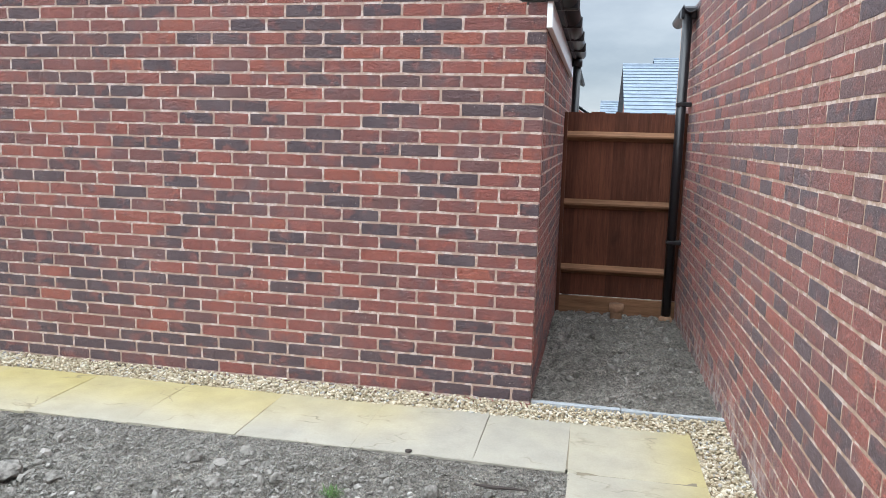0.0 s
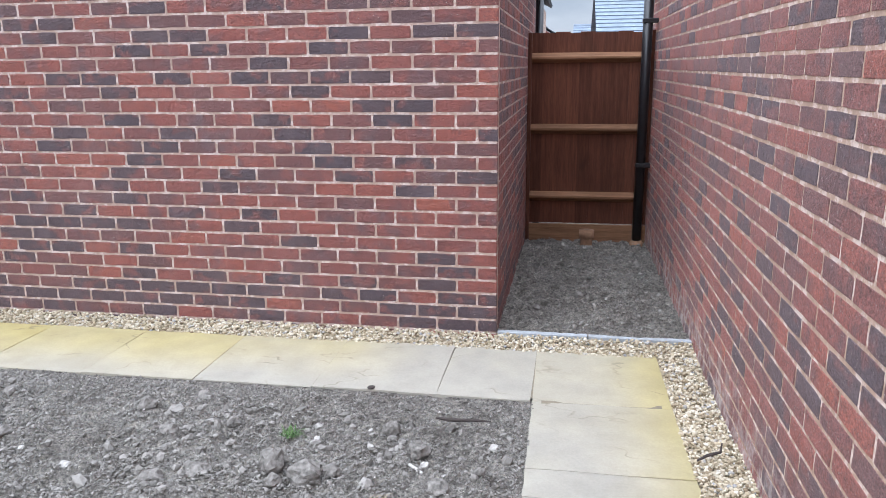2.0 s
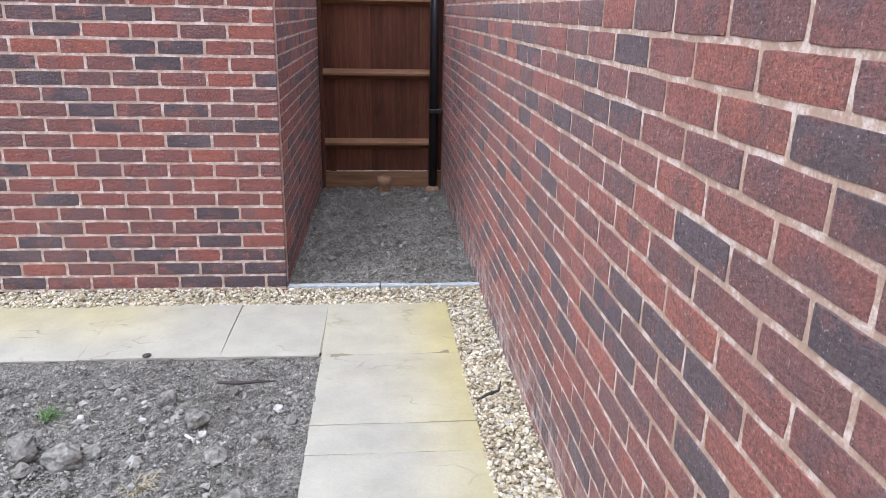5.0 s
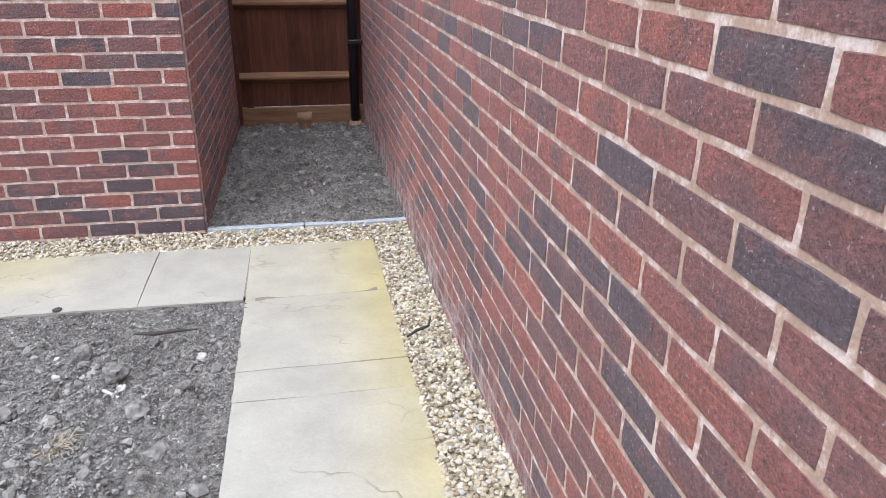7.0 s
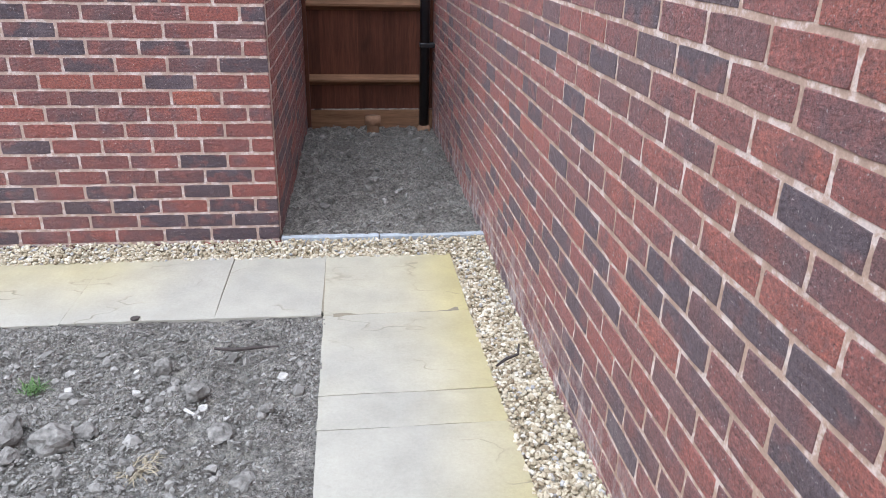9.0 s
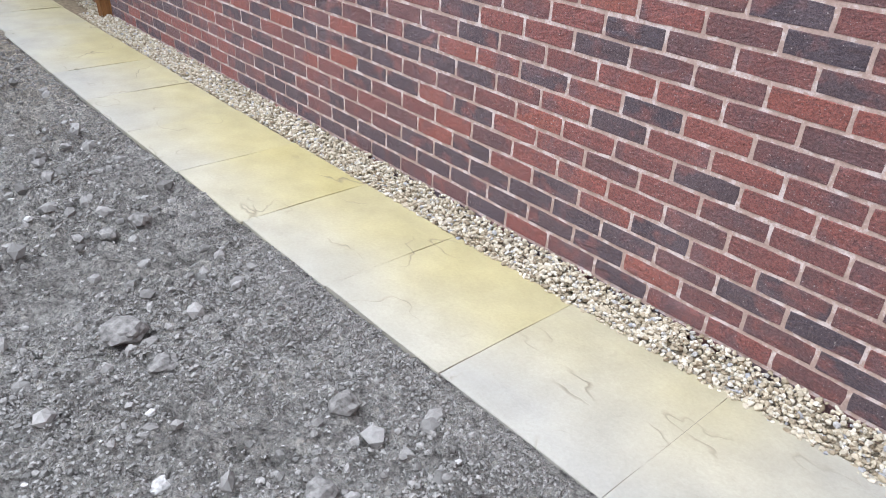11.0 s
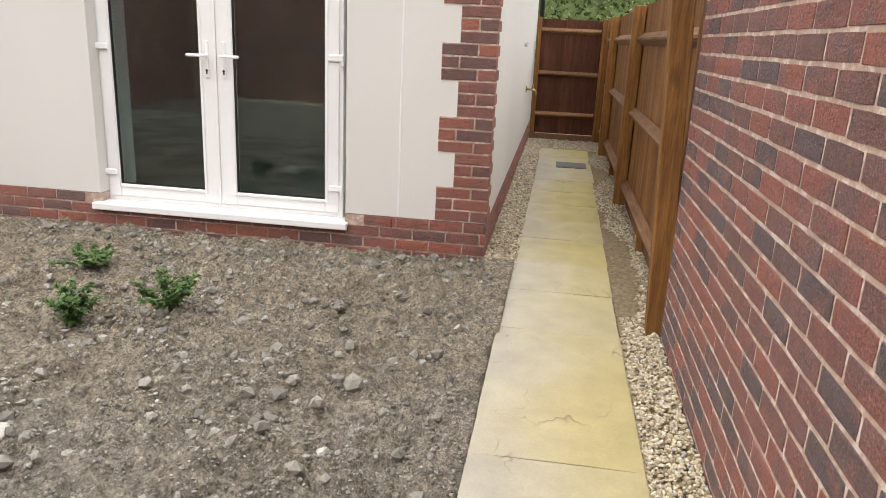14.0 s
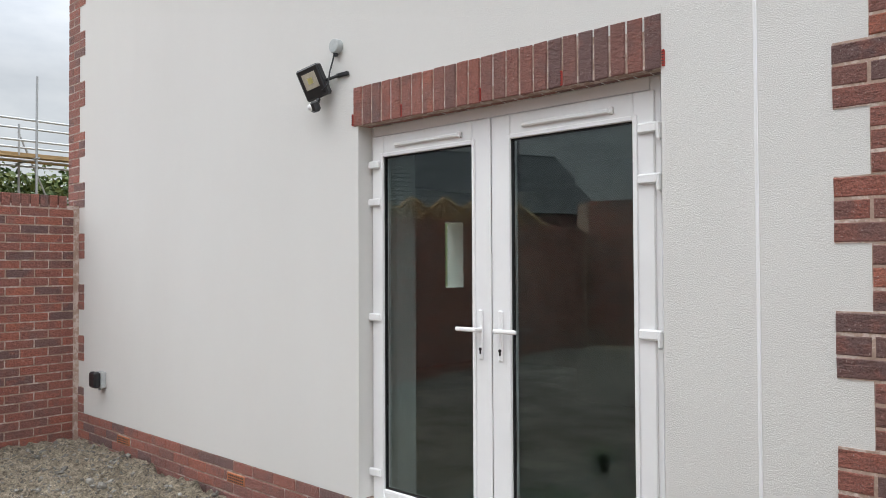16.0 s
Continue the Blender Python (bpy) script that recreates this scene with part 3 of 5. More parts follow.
# ---------------------------------------------------------------- paving
def slab_mesh(w, d, seed):
    """A riven slab w by d, its top at z = 0, from its low corner."""
    bm = bmesh.new()
    n = 7
    off = Vector((seed * 3.1, seed * 1.7, seed))
    def wob(u, v):
        return noise.noise(Vector((u * 4, v * 4, 0)) + off)
    grid = []
    for j in range(n + 1):
        row = []
        for i in range(n + 1):
            x, y = w * i / n, d * j / n
            if i in (0, n):
                x += 0.0025 * wob(i + 0.3, y * 9)
            if j in (0, n):
                y += 0.0025 * wob(x * 9, j + 0.7)
            edge = i in (0, n) or j in (0, n)
            row.append(bm.verts.new((x, y, 0.003 * wob(x, y) - (0.004 if edge else 0))))
        grid.append(row)
    for j in range(n):
        for i in range(n):
            bm.faces.new((grid[j][i], grid[j][i + 1], grid[j + 1][i + 1], grid[j + 1][i]))
    rim = grid[0] + [r[-1] for r in grid[1:]] + grid[-1][-2::-1] + [r[0] for r in grid[-2:0:-1]]
    low = [bm.verts.new((v.co.x, v.co.y, -0.04)) for v in rim]
    for k in range(len(rim)):
        bm.faces.new((rim[k], low[k], low[(k + 1) % len(rim)], rim[(k + 1) % len(rim)]))
    me = bpy.data.meshes.new("paving_slab")
    bm.to_mesh(me)
    bm.free()
    me.materials.append(M_SLAB)
    return me


SLAB_CACHE = {}


def lay(parent, x0, x1, y0, y1, k=0, gap=0.0026):
    w, d = round(x1 - x0 - gap, 4), round(y1 - y0 - gap, 4)
    key = (w, d, k % 4)
    if key not in SLAB_CACHE:
        SLAB_CACHE[key] = slab_mesh(w, d, 1 + k % 4)
    ob = new("paving_slab", SLAB_CACHE[key])
    ob.parent = parent
    xm = (x0 + x1) / 2
    lo_, hi_ = rise(xm, y0), rise(xm, y1)
    slope = math.degrees(math.atan2(hi_ - lo_, y1 - y0))
    ym = (y0 + y1) / 2
    fall = math.degrees(math.atan2(rise(x1, ym) - rise(x0, ym), x1 - x0))
    lo_ -= (rise(x1, ym) - rise(x0, ym)) / 2
    ob.matrix_basis = pose(x0 + gap / 2, y0 + gap / 2, SLAB_TOP + lo_ + 0.0006 * math.sin(k * 2.3), slope + 0.12 * math.sin(k * 1.7), 0.10 * math.cos(k * 2.9) - fall, 0.08 * math.sin(k))


pavement_a = thing("pavement_1", "path of buff riven paving slabs along a brick wall", "pavement", kind="structure")
pavement_b = thing("pavement_2", "path of buff riven paving slabs beside a brick wall", "pavement", kind="structure", m=pose(0.23, -0.17, 0) @ pose(0, 0, 0, 0, 0, 0.65) @ pose(-0.23, 0.17, 0))
lay(pavement_a, -0.2, 0.2335, -0.770, -0.158, 0)
for k in range(17):
    lay(pavement_a, -0.8 - 0.6 * k, -0.2 - 0.6 * k, -0.770 + path_skew(k), -0.160 + path_skew(k), k + 1, 0.0026)
for k, (a, b) in enumerate(((-11.2, -10.4), (-12.0, -11.2), (-12.75, -12.0))):
    lay(pavement_a, a, b, -0.768, -0.148, k + 3)
lay(pavement_a, -12.75, -12.05, -0.993, -0.768, 2)
ys = [-0.148, -0.770, -1.389, -1.590, -2.20, -2.81, -3.41, -4.01, -4.61, -5.21, -5.81, -6.41, -7.01]
for k, (b, a) in enumerate(zip(ys, ys[1:])):
    lay(pavement_b, 0.233, 0.843, a, b, k + 2)
M_JOINT = plain("dark_joint_sand", (0.20, 0.17, 0.12), 0.95)
mesh_object("bedding_mortar", sheet(-12.7, 0.262, -0.74, -0.235, SLAB_TOP - 0.0065, 60, 5), M_JOINT, pavement_a)
mesh_object("bedding_mortar", sheet(0.275, 0.80, -6.98, -0.235, SLAB_TOP - 0.0065, 3, 60), M_JOINT, pavement_b)

# edging strip across the mouth of the side passage
edging = thing("edging_strip", "grey concrete edging strip across the passage mouth", "edging", kind="structure")
part("edging_piece", box(0.005, 0.497, 0.012, 0.052, -0.1, 0.004, bevel=0.003), M_CONCRETE, edging)
part("edging_piece", box(0.503, 1.052, 0.014, 0.054, -0.1, 0.002, bevel=0.003), M_CONCRETE, edging)

# ---------------------------------------------------------------- brick walls: cores here, the bricks at the end of the file
def wall_core(name, bm, material, label):
    return tagged(mesh_object(name, bm, material), label, "wall", kind="structure")


GABLE_PITCH = 0.55
bm = bmesh.new()
prof = [(-6.22, -0.3), (0.0, -0.3), (0.0, 2.1), (-3.11, 2.1 + 3.11 * GABLE_PITCH), (-6.22, 2.1)]
lo = [bm.verts.new((x - 0.004 * (x > -1) + 0.004 * (x < -6), 0.0020, z)) for x, z in prof]
hi = [bm.verts.new((x - 0.004 * (x > -1) + 0.004 * (x < -6), 0.28, z)) for x, z in prof]
bm.faces.new(lo)
bm.faces.new(hi[::-1])
for k in range(5):
    bm.faces.new((lo[k], hi[k], hi[(k + 1) % 5], lo[(k + 1) % 5]))
wall_garage = wall_core("wall_north", bm, M_MORTAR, "garage gable wall of mixed red and dark bricks")
wall_passage = wall_core("wall_passage", box(-0.28, -0.0021, 0.28, 6.2, -0.3, 2.1), M_MORTAR, "side wall of a brick garage")
wall_core("wall_garage_far", box(-6.21, -5.94, 0.28, 6.2, -0.3, 2.1), M_BRICK, "far side wall of a brick garage")
# the long wall stands a little askew to the garage
EAST = pose(1.061, -2.35, 0) @ pose(0, 0, 0, 0, 0, 0.48) @ pose(-1.061, 2.35, 0)
wall_east = wall_core("wall_east", box(1.0629, 1.34, -7.6, 3.6, -0.3, 2.56, m=EAST), M_MORTAR_B, "long wall of weathered red and dark bricks")
wall_south = wall_core("wall_south", box(-7.37, 1.14, -7.673, -7.438, -0.3, 2.03), M_MORTAR, "brick garden wall with a soldier course coping")

def stepped_slope(x0, x1, run, n, low=0.012, high=0.036):
    """Courses of tiles up a slope along +y, each lapping the one below: one closed, stepped sheet."""
    prof = [(0.0, 0.0)]
    for k in range(n):
        prof += [(run * k / n, high), (run * (k + 1) / n, low)]
    prof.append((run, 0.0))
    bm_ = bmesh.new()
    a_ = [bm_.verts.new((x0, y, z)) for y, z in prof]
    b_ = [bm_.verts.new((x1, y, z)) for y, z in prof]
    for i in range(len(prof)):
        bm_.faces.new((a_[i], a_[(i + 1) % len(prof)], b_[(i + 1) % len(prof)], b_[i]))
    bm_.faces.new(a_[::-1])
    bm_.faces.new(b_)
    bmesh.ops.recalc_face_normals(bm_, faces=bm_.faces)
    return bm_


# garage roof with verge
roof = thing("garage_roof", "dark tiled garage roof with white fascia", "roof", kind="structure")
for sgn in (-1, 1):
    L = math.hypot(3.16, 3.16 * GABLE_PITCH)
    bm = stepped_slope(-6.3, 0.06, L, 14)
    bmesh.ops.transform(bm, matrix=pose(0, 0, 0, 0, 0, -90), verts=bm.verts)
    ang = math.degrees(math.atan(GABLE_PITCH))
    m = (pose(0.06, 0, 2.16, 0, 0, 0) @ pose(0, 0, 0, 0, ang, 0) @ Matrix.Diagonal((-1, 1, 1, 1))) if sgn > 0 else (pose(-6.28, 0, 2.16, 0, -ang, 0))
    bmesh.ops.transform(bm, matrix=m, verts=bm.verts)
    bmesh.ops.recalc_face_normals(bm, faces=bm.faces)
    part("roof_slope", bm, M_ROOF, roof)
part("fascia", box(0.0, 0.03, -0.05, 3.1, 2.035, 2.17, bevel=0.003), M_UPVC, roof, "white fascia board")
part("verge_trim", box(-0.01, 0.07, -0.075, -0.02, 2.165, 2.24, bevel=0.006), M_BLACK, roof, "black verge trim")


def half_gutter(length, r=0.056):
    bm = bmesh.new()
    prof = [(r * math.cos(a), r * math.sin(a)) for a in [math.pi + math.pi * k / 10 for k in range(11)]]
    prof += [(0.92 * r * math.cos(a), 0.92 * r * math.sin(a)) for a in [2 * math.pi - math.pi * k / 10 for k in range(11)]]
    a = [bm.verts.new((x, 0, z)) for x, z in prof]
    b = [bm.verts.new((x, length, z)) for x, z in prof]
    for k in range(len(prof)):
        bm.faces.new((a[k], a[(k + 1) % len(prof)], b[(k + 1) % len(prof)], b[k]))
    for ring in (a, b):
        for k in range(10):
            bm.faces.new((ring[k], ring[k + 1], ring[20 - k], ring[21 - k]))
    bmesh.ops.recalc_face_normals(bm, faces=bm.faces)
    return bm


gutter = thing("gutter", "black half-round plastic gutter on a garage eave", "gutter", m=pose(0.09, -0.07, 2.225))
part("channel", half_gutter(2.95), M_BLACK, gutter, smooth=True)
for k in range(4):
    part("bracket", box(-0.065, 0.065, 0.25 + 0.65 * k, 0.285 + 0.65 * k, -0.066, 0.008, bevel=0.01), M_BLACK, gutter)
down = thing("downpipe", "black round plastic downpipe behind a fence", "downpipe", m=pose(0.075, 2.75, -0.02))
part("pipe", tube([(0, 0, -0.06), (0, 0, 2.17)], 0.034, 16), M_BLACK, down, smooth=True)
part("pipe_clip", box(-0.05, 0.045, -0.045, 0.045, 1.66, 1.695, bevel=0.005), M_BLACK, down)
part("outlet", tube([(0, 0, 2.12), (0, 0, 2.19)], 0.045, 16), M_BLACK, down, smooth=True)

gutter2 = thing("gutter", "black plastic gutter along the top of a brick wall", "gutter", m=pose(0.952, 2.32, 2.545))
part("channel", half_gutter(0.95), M_BLACK, gutter2, smooth=True)
part("outlet", box(-0.06, 0.06, 0.08, 0.24, -0.10, 0.005, bevel=0.015), M_BLACK, gutter2)
down2 = thing("downpipe", "black round plastic downpipe clipped to a brick wall", "downpipe", m=pose(0.944, 2.43, -0.045))
part("pipe", tube([(0, 0, 0.03), (0, 0, 2.53)], 0.039, 16), M_BLACK, down2, smooth=True)
for z in (0.655, 1.80):
    part("pipe_clip", box(-0.042, 0.078, -0.042, 0.042, z, z + 0.035, bevel=0.005), M_BLACK, down2)
part("drain_collar", tube([(0, 0, -0.05), (0, 0, 0.015), (0, 0, 0.02), (0, 0, 0.035)], [0.056, 0.056, 0.05, 0.046], 18), M_CLAY, down2, "orange clay collar", smooth=True)
stub = thing("clay_drain_pipe", "short upright clay drain pipe with a socket rim", "pipe", m=pose(0.527, 2.36, -0.04))
part("pipe", tube([(0, 0, -0.06), (0, 0, 0.06)], 0.05, 20, False), M_CLAY, stub, smooth=True)
part("socket_rim", tube([(0, 0, 0.05), (0, 0, 0.06), (0, 0, 0.12), (0, 0, 0.122), (0, 0, 0.05)], [0.05, 0.062, 0.062, 0.05, 0.046], 20, False), M_CLAY, stub, smooth=True)

# ---------------------------------------------------------------- the rendered house
HX, HC, HL = -7.37, -0.995, -7.663
OP_L, OP_R, OP_B, OP_T = -3.721, -1.941, 0.112, 2.27
house = thing("house", "cream-rendered house with brick quoins and plinth", "house", kind="structure")


def front(y0, y1, z0, z1):
    return box(HX - 0.3, HX, y0, y1, z0, z1)


part("wall_front", front(HL, OP_L, 0.205, 5.2), M_RENDER, house)
part("wall_front", front(OP_R, HC, 0.205, 5.2), M_RENDER, house)
part("wall_front", front(OP_L, OP_R, OP_T, 5.2), M_RENDER, house)
part("wall_side", box(-14.2, HX - 0.3, HC - 0.3, HC, 0.205, 5.2), M_RENDER, house)
for x0, x1, z0, z1 in ((-14.2, -12.6, -0.3, 5.2), (-12.22, HX - 0.3, -0.3, 5.2), (-12.6, -12.22, -0.3, 1.167), (-12.6, -12.22, 2.08, 5.2)):
    part("wall_side", box(x0, x1, HL, HL + 0.3, z0, z1), M_RENDER, house)
part("wall_back", box(-14.2, -13.9, HL + 0.3, HC - 0.3, -0.3, 5.2), M_RENDER, house)
part("plinth_core", box(HX - 0.3, HX - 0.002, HL, OP_L, -0.3, 0.2), M_MORTAR, house)
part("plinth_core", box(HX - 0.3, HX - 0.002, OP_R, HC, -0.3, 0.2), M_MORTAR, house)
part("plinth_core", box(HX - 0.3, HX - 0.002, OP_L, OP_R, -0.3, 0.098), M_MORTAR, house)
part("plinth_core", box(-14.2, HX - 0.3, HC - 0.3, HC - 0.002, -0.3, 0.2), M_MORTAR, house)
part("house_roof", box(-14.5, HX + 0.35, HL - 0.2, HC + 0.35, 5.2, 5.45), M_ROOF, house)
part("movement_joint", box(HX - 0.01, HX + 0.004, -1.587, -1.575, 0.21, 5.2, bevel=0.002), M_UPVC, house, "white vertical movement bead")
room = thing("room", "bare unfinished room behind the glass doors", "room", kind="structure")
part("room_floor", box(-13.0, HX - 0.13, -7.36, -1.303, -0.1, 0.12), M_SCREED, room)
part("room_wall", box(-13.1, -13.0, -7.36, -1.303, 0.12, 2.5), M_ROOM, room)
part("room_wall", box(-13.0, HX - 0.3, -1.303, -1.301, 0.12, 2.5), M_ROOM, room)
part("room_wall", box(-11.2, -11.08, -4.6, -2.2, 0.12, 2.5), M_ROOM, room)
part("room_ceiling", box(-13.1, HX - 0.3, -7.36, -1.303, 2.5, 2.6), M_ROOM, room)

# french doors
doors = thing("door_1", "white plastic double glazed french doors, closed", "door", kind="structure")
FX = HX - 0.107
DL, DR = -3.753, -1.991
bm = bmesh.new()
add_box(bm, FX - 0.07, FX, DL, DL + 0.05, OP_B + 0.03, OP_T, bevel=0.004)
add_box(bm, FX - 0.07, FX, DR - 0.05, DR, OP_B + 0.03, OP_T, bevel=0.004)
add_box(bm, FX - 0.07, FX - 0.001, DL + 0.05, DR - 0.05, OP_T - 0.055, OP_T, bevel=0.004)
add_box(bm, FX - 0.07, FX - 0.001, DL + 0.05, DR - 0.05, OP_B + 0.03, OP_B + 0.06, bevel=0.004)
part("door_frame", bm, M_UPVC, doors)
bm = bmesh.new()
add_box(bm, FX - 0.1, HX + 0.05, OP_L - 0.045, OP_R + 0.02, OP_B + 0.002, OP_B + 0.03, bevel=0.006)
add_box(bm, HX + 0.028, HX + 0.05, OP_L - 0.045, OP_R + 0.02, OP_B - 0.018, OP_B + 0.01, bevel=0.004)
part("door_sill", bm, M_UPVC, doors, "white projecting plastic sill")
MIDY = -2.867
LX = FX + 0.012


def leaf(y0, y1, hinge_side, seam):
    z0, z1 = OP_B + 0.062, OP_T - 0.058
    gl, gr = (y0 + 0.088, y1 - 0.114) if hinge_side == "l" else (y0 + 0.117, y1 - 0.096)
    gb, gt = z0 + 0.088, z1 - 0.118
    bm = bmesh.new()
    add_box(bm, LX - 0.065, LX, y0, gl, z0, z1, bevel=0.005)
    add_box(bm, LX - 0.065, LX, gr, y1, z0, z1, bevel=0.005)
    add_box(bm, LX - 0.065, LX - 0.0006, gl, gr, z0, gb, bevel=0.005)
    add_box(bm, LX - 0.065, LX - 0.0006, gl, gr, gt, z1, bevel=0.005)
    ob = part("door_leaf", bm, M_UPVC, doors)
    bm = bmesh.new()
    for a, b, c, d in ((gl - 0.022, gl, gb - 0.022, gt + 0.022), (gr, gr + 0.022, gb - 0.022, gt + 0.022), (gl, gr, gb - 0.022, gb), (gl, gr, gt, gt + 0.022)):
        add_box(bm, LX, LX + 0.007, a, b, c, d, bevel=0.003)
    part("glazing_bead", bm, M_UPVC, ob)
    bm = bmesh.new()
    for a, b, c, d in ((gl, gl + 0.007, gb, gt), (gr - 0.007, gr, gb, gt), (gl + 0.007, gr - 0.007, gb, gb + 0.007), (gl + 0.007, gr - 0.007, gt - 0.007, gt)):
        add_box(bm, LX - 0.03, LX - 0.008, a, b, c, d)
    part("gasket", bm, M_GASKET, ob, "black rubber gasket")
    for dx in (-0.014, -0.042):
        pane = part("glass_pane", box(LX + dx - 0.004, LX + dx, gl + 0.001, gr - 0.001, gb + 0.001, gt - 0.001), M_GLASS, ob)
        pane.visible_shadow = False
    hy = (y0 + 0.058) if hinge_side == "r" else (y1 - 0.058)
    d = 1 if hinge_side == "r" else -1
    bm = bmesh.new()
    add_box(bm, LX + 0.001, LX + 0.013, hy - 0.014, hy + 0.014, 1.03, 1.275, bevel=0.006)
    plate = part("handle_plate", bm, M_UPVC, ob)
    bm = bmesh.new()
    add_tube(bm, [(LX + 0.01, hy, 1.178), (LX + 0.055, hy, 1.178)], 0.011, 12)
    add_box(bm, LX + 0.045, LX + 0.062, min(hy - d * 0.012, hy + d * 0.125), max(hy - d * 0.012, hy + d * 0.125), 1.168, 1.189, bevel=0.006)
    part("lever", bm, M_UPVC, plate)
    bm = bmesh.new()
    add_tube(bm, [(LX + 0.012, hy, 1.082), (LX + 0.0155, hy, 1.082)], 0.0085, 12)
    add_box(bm, LX + 0.012, LX + 0.0155, hy - 0.005, hy + 0.005, 1.058, 1.078, bevel=0.002)
    part("keyhole", bm, M_BLACK, plate, "dark key cylinder")
    ey = y1 if hinge_side == "r" else y0
    for z in (2.055, 1.845, 1.205, 0.345):
        bm = bmesh.new()
        add_box(bm, LX + 0.001, LX + 0.02, min(ey - d * 0.07, ey + d * 0.02), max(ey - d * 0.07, ey + d * 0.02), z - 0.022, z + 0.022, bevel=0.007)
        add_box(bm, LX - 0.004, LX + 0.026, min(ey + d * 0.014, ey + d * 0.036), max(ey + d * 0.014, ey + d * 0.036), z - 0.055, z + 0.022, bevel=0.007)
        part("hinge", bm, M_UPVC, ob)
    vy = (y0 + y1) / 2
    bm = bmesh.new()
    add_box(bm, LX + 0.001, LX + 0.018, vy - 0.235, vy + 0.225, z1 - 0.072, z1 - 0.05, bevel=0.006)
    add_box(bm, LX + 0.001, LX + 0.026, vy + 0.2255, vy + 0.245, z1 - 0.078, z1 - 0.046, bevel=0.005)
    part("trickle_vent", bm, M_UPVC, ob)
    return ob


leaf(DL + 0.045, MIDY - 0.002, "l", 0)
leaf(MIDY + 0.002, DR - 0.026, "r", 1)
part("reveal_lining", box(HX - 0.46, FX - 0.085, DL - 0.02, DL + 0.03, 0.12, OP_T), M_UPVC, doors, "pale plastered inner reveal")
part("meeting_strip", box(LX + 0.001, LX + 0.010, MIDY - 0.016, MIDY + 0.006, OP_B + 0.062, OP_T - 0.058, bevel=0.003), M_UPVC, doors)

# ---------------------------------------------------------------- fences
def fence_boards(parent, n, pitch, m, h, z0=0.0, material=None):
    bm = bmesh.new()
    w = pitch + 0.018
    vs = [bm.verts.new(p) for p in ((0, 0, 0), (w, 0.010, 0), (w, 0.022, 0), (0, 0.006, 0), (0, 0, 1), (w, 0.010, 1), (w, 0.022, 1), (0, 0.006, 1))]
    for f in ((0, 1, 5, 4), (1, 2, 6, 5), (2, 3, 7, 6), (3, 0, 4, 7), (4, 5, 6, 7)):
        bm.faces.new([vs[i] for i in f])
    me = bpy.data.meshes.new("board")
    bm.to_mesh(me)
    bm.free()
    me.materials.append(material or M_FENCE)
    for k in range(n):
        ob = new("board", me)
        ob.parent = parent
        ob.matrix_basis = m @ pose(k * pitch, 0, z0) @ Matrix.Diagonal((1, 1, h + 0.006 * math.sin(k * 3.7), 1))


def rail(length, size=0.075):
    """An arris rail along x: flat against the boards at y = 0, its ridge towards -y."""
    bm = bmesh.new()
    prof = [(0, -size * 0.55), (-size * 0.62, -0.008), (-size * 0.62, 0.008), (0, size * 0.55)]
    a = [bm.verts.new((0, y, z)) for y, z in prof]
    b = [bm.verts.new((length, y, z)) for y, z in prof]
    for k in range(4):
        bm.faces.new((a[k], a[(k + 1) % 4], b[(k + 1) % 4], b[k]))
    bm.faces.new(a[::-1])
    bm.faces.new(b)
    bmesh.ops.recalc_face_normals(bm, faces=bm.faces)
    return bm


pf = thing("fence", "brown stained close-board timber fence closing the passage", "fence", "fences", m=pose(0, 2.54, 0))
fence_boards(pf, 10, 0.101, pose(0.02, 0, 0), 1.60, 0.10)
for z in (0.337, 0.914, 1.498):
    ob = part("rail", rail(0.94), M_FENCE_H, pf, "pale weathered arris rail")
    ob.matrix_basis = pose(0.03, 0, z)
part("gravel_board", box(0.01, 1.04, -0.034, -0.004, -0.10, 0.095, bevel=0.004), M_FENCE_H, pf)
part("fence_post", box(0.0, 0.03, -0.06, 0.03, -0.10, 1.70, bevel=0.004), M_FENCE, pf)

sf = thing("fence", "brown stained close-board fence with arris rails beside the path", "fence", "fences", m=pose(-6.28, 0.082, 0))
fence_boards(sf, 73, 0.1025, pose(-7.5, 0, 0), 1.56, 0.14, M_FENCE_S)
for z in (0.155, 0.80, 1.425):
    for x0, x1 in ((-3.12, -0.09), (-6.1, -3.22), (-7.4, -6.2)):
        ob = part("rail", rail(x1 - x0, 0.095), M_FENCE_H, sf)
        ob.matrix_basis = pose(x0, 0, z)
for x0, x1 in ((-3.12, -0.09), (-6.1, -3.22), (-7.4, -6.2)):
    part("gravel_board", box(x0, x1, 0.0, 0.03, -0.03, 0.135, bevel=0.004), M_FENCE_H, sf)
for x, h in ((-3.17, 1.70), (-6.15, 1.70), (-7.45, 1.70)):
    part("fence_post", box(x - 0.05, x + 0.05, -0.105, -0.004, -0.06, h, bevel=0.006), M_POST, sf)
lean_post = part("fence_post", box(-0.05, 0.05, -0.05, 0.05, -0.06, 1.88, bevel=0.006), M_POST, sf)
lean_post.matrix_basis = pose(-0.026, -0.094, 0, 2.7, 0, 0)
part("post_batten", box(-0.13, -0.03, -0.066, 0.0, -0.05, 1.72, bevel=0.004), M_POST, sf)
for x in (-1.6, -4.7):
    part("peg", box(x - 0.025, x + 0.025, -0.05, -0.002, -0.06, 0.16, bevel=0.004), M_POST, sf)

ef = thing("fence", "brown stained close-board fence at the end of the path", "fence", "fences", m=pose(-13.82, -0.913, 0, 0, 0, 90))
fence_boards(ef, 10, 0.1, pose(-0.05, 0, 0), 1.62, 0.06)
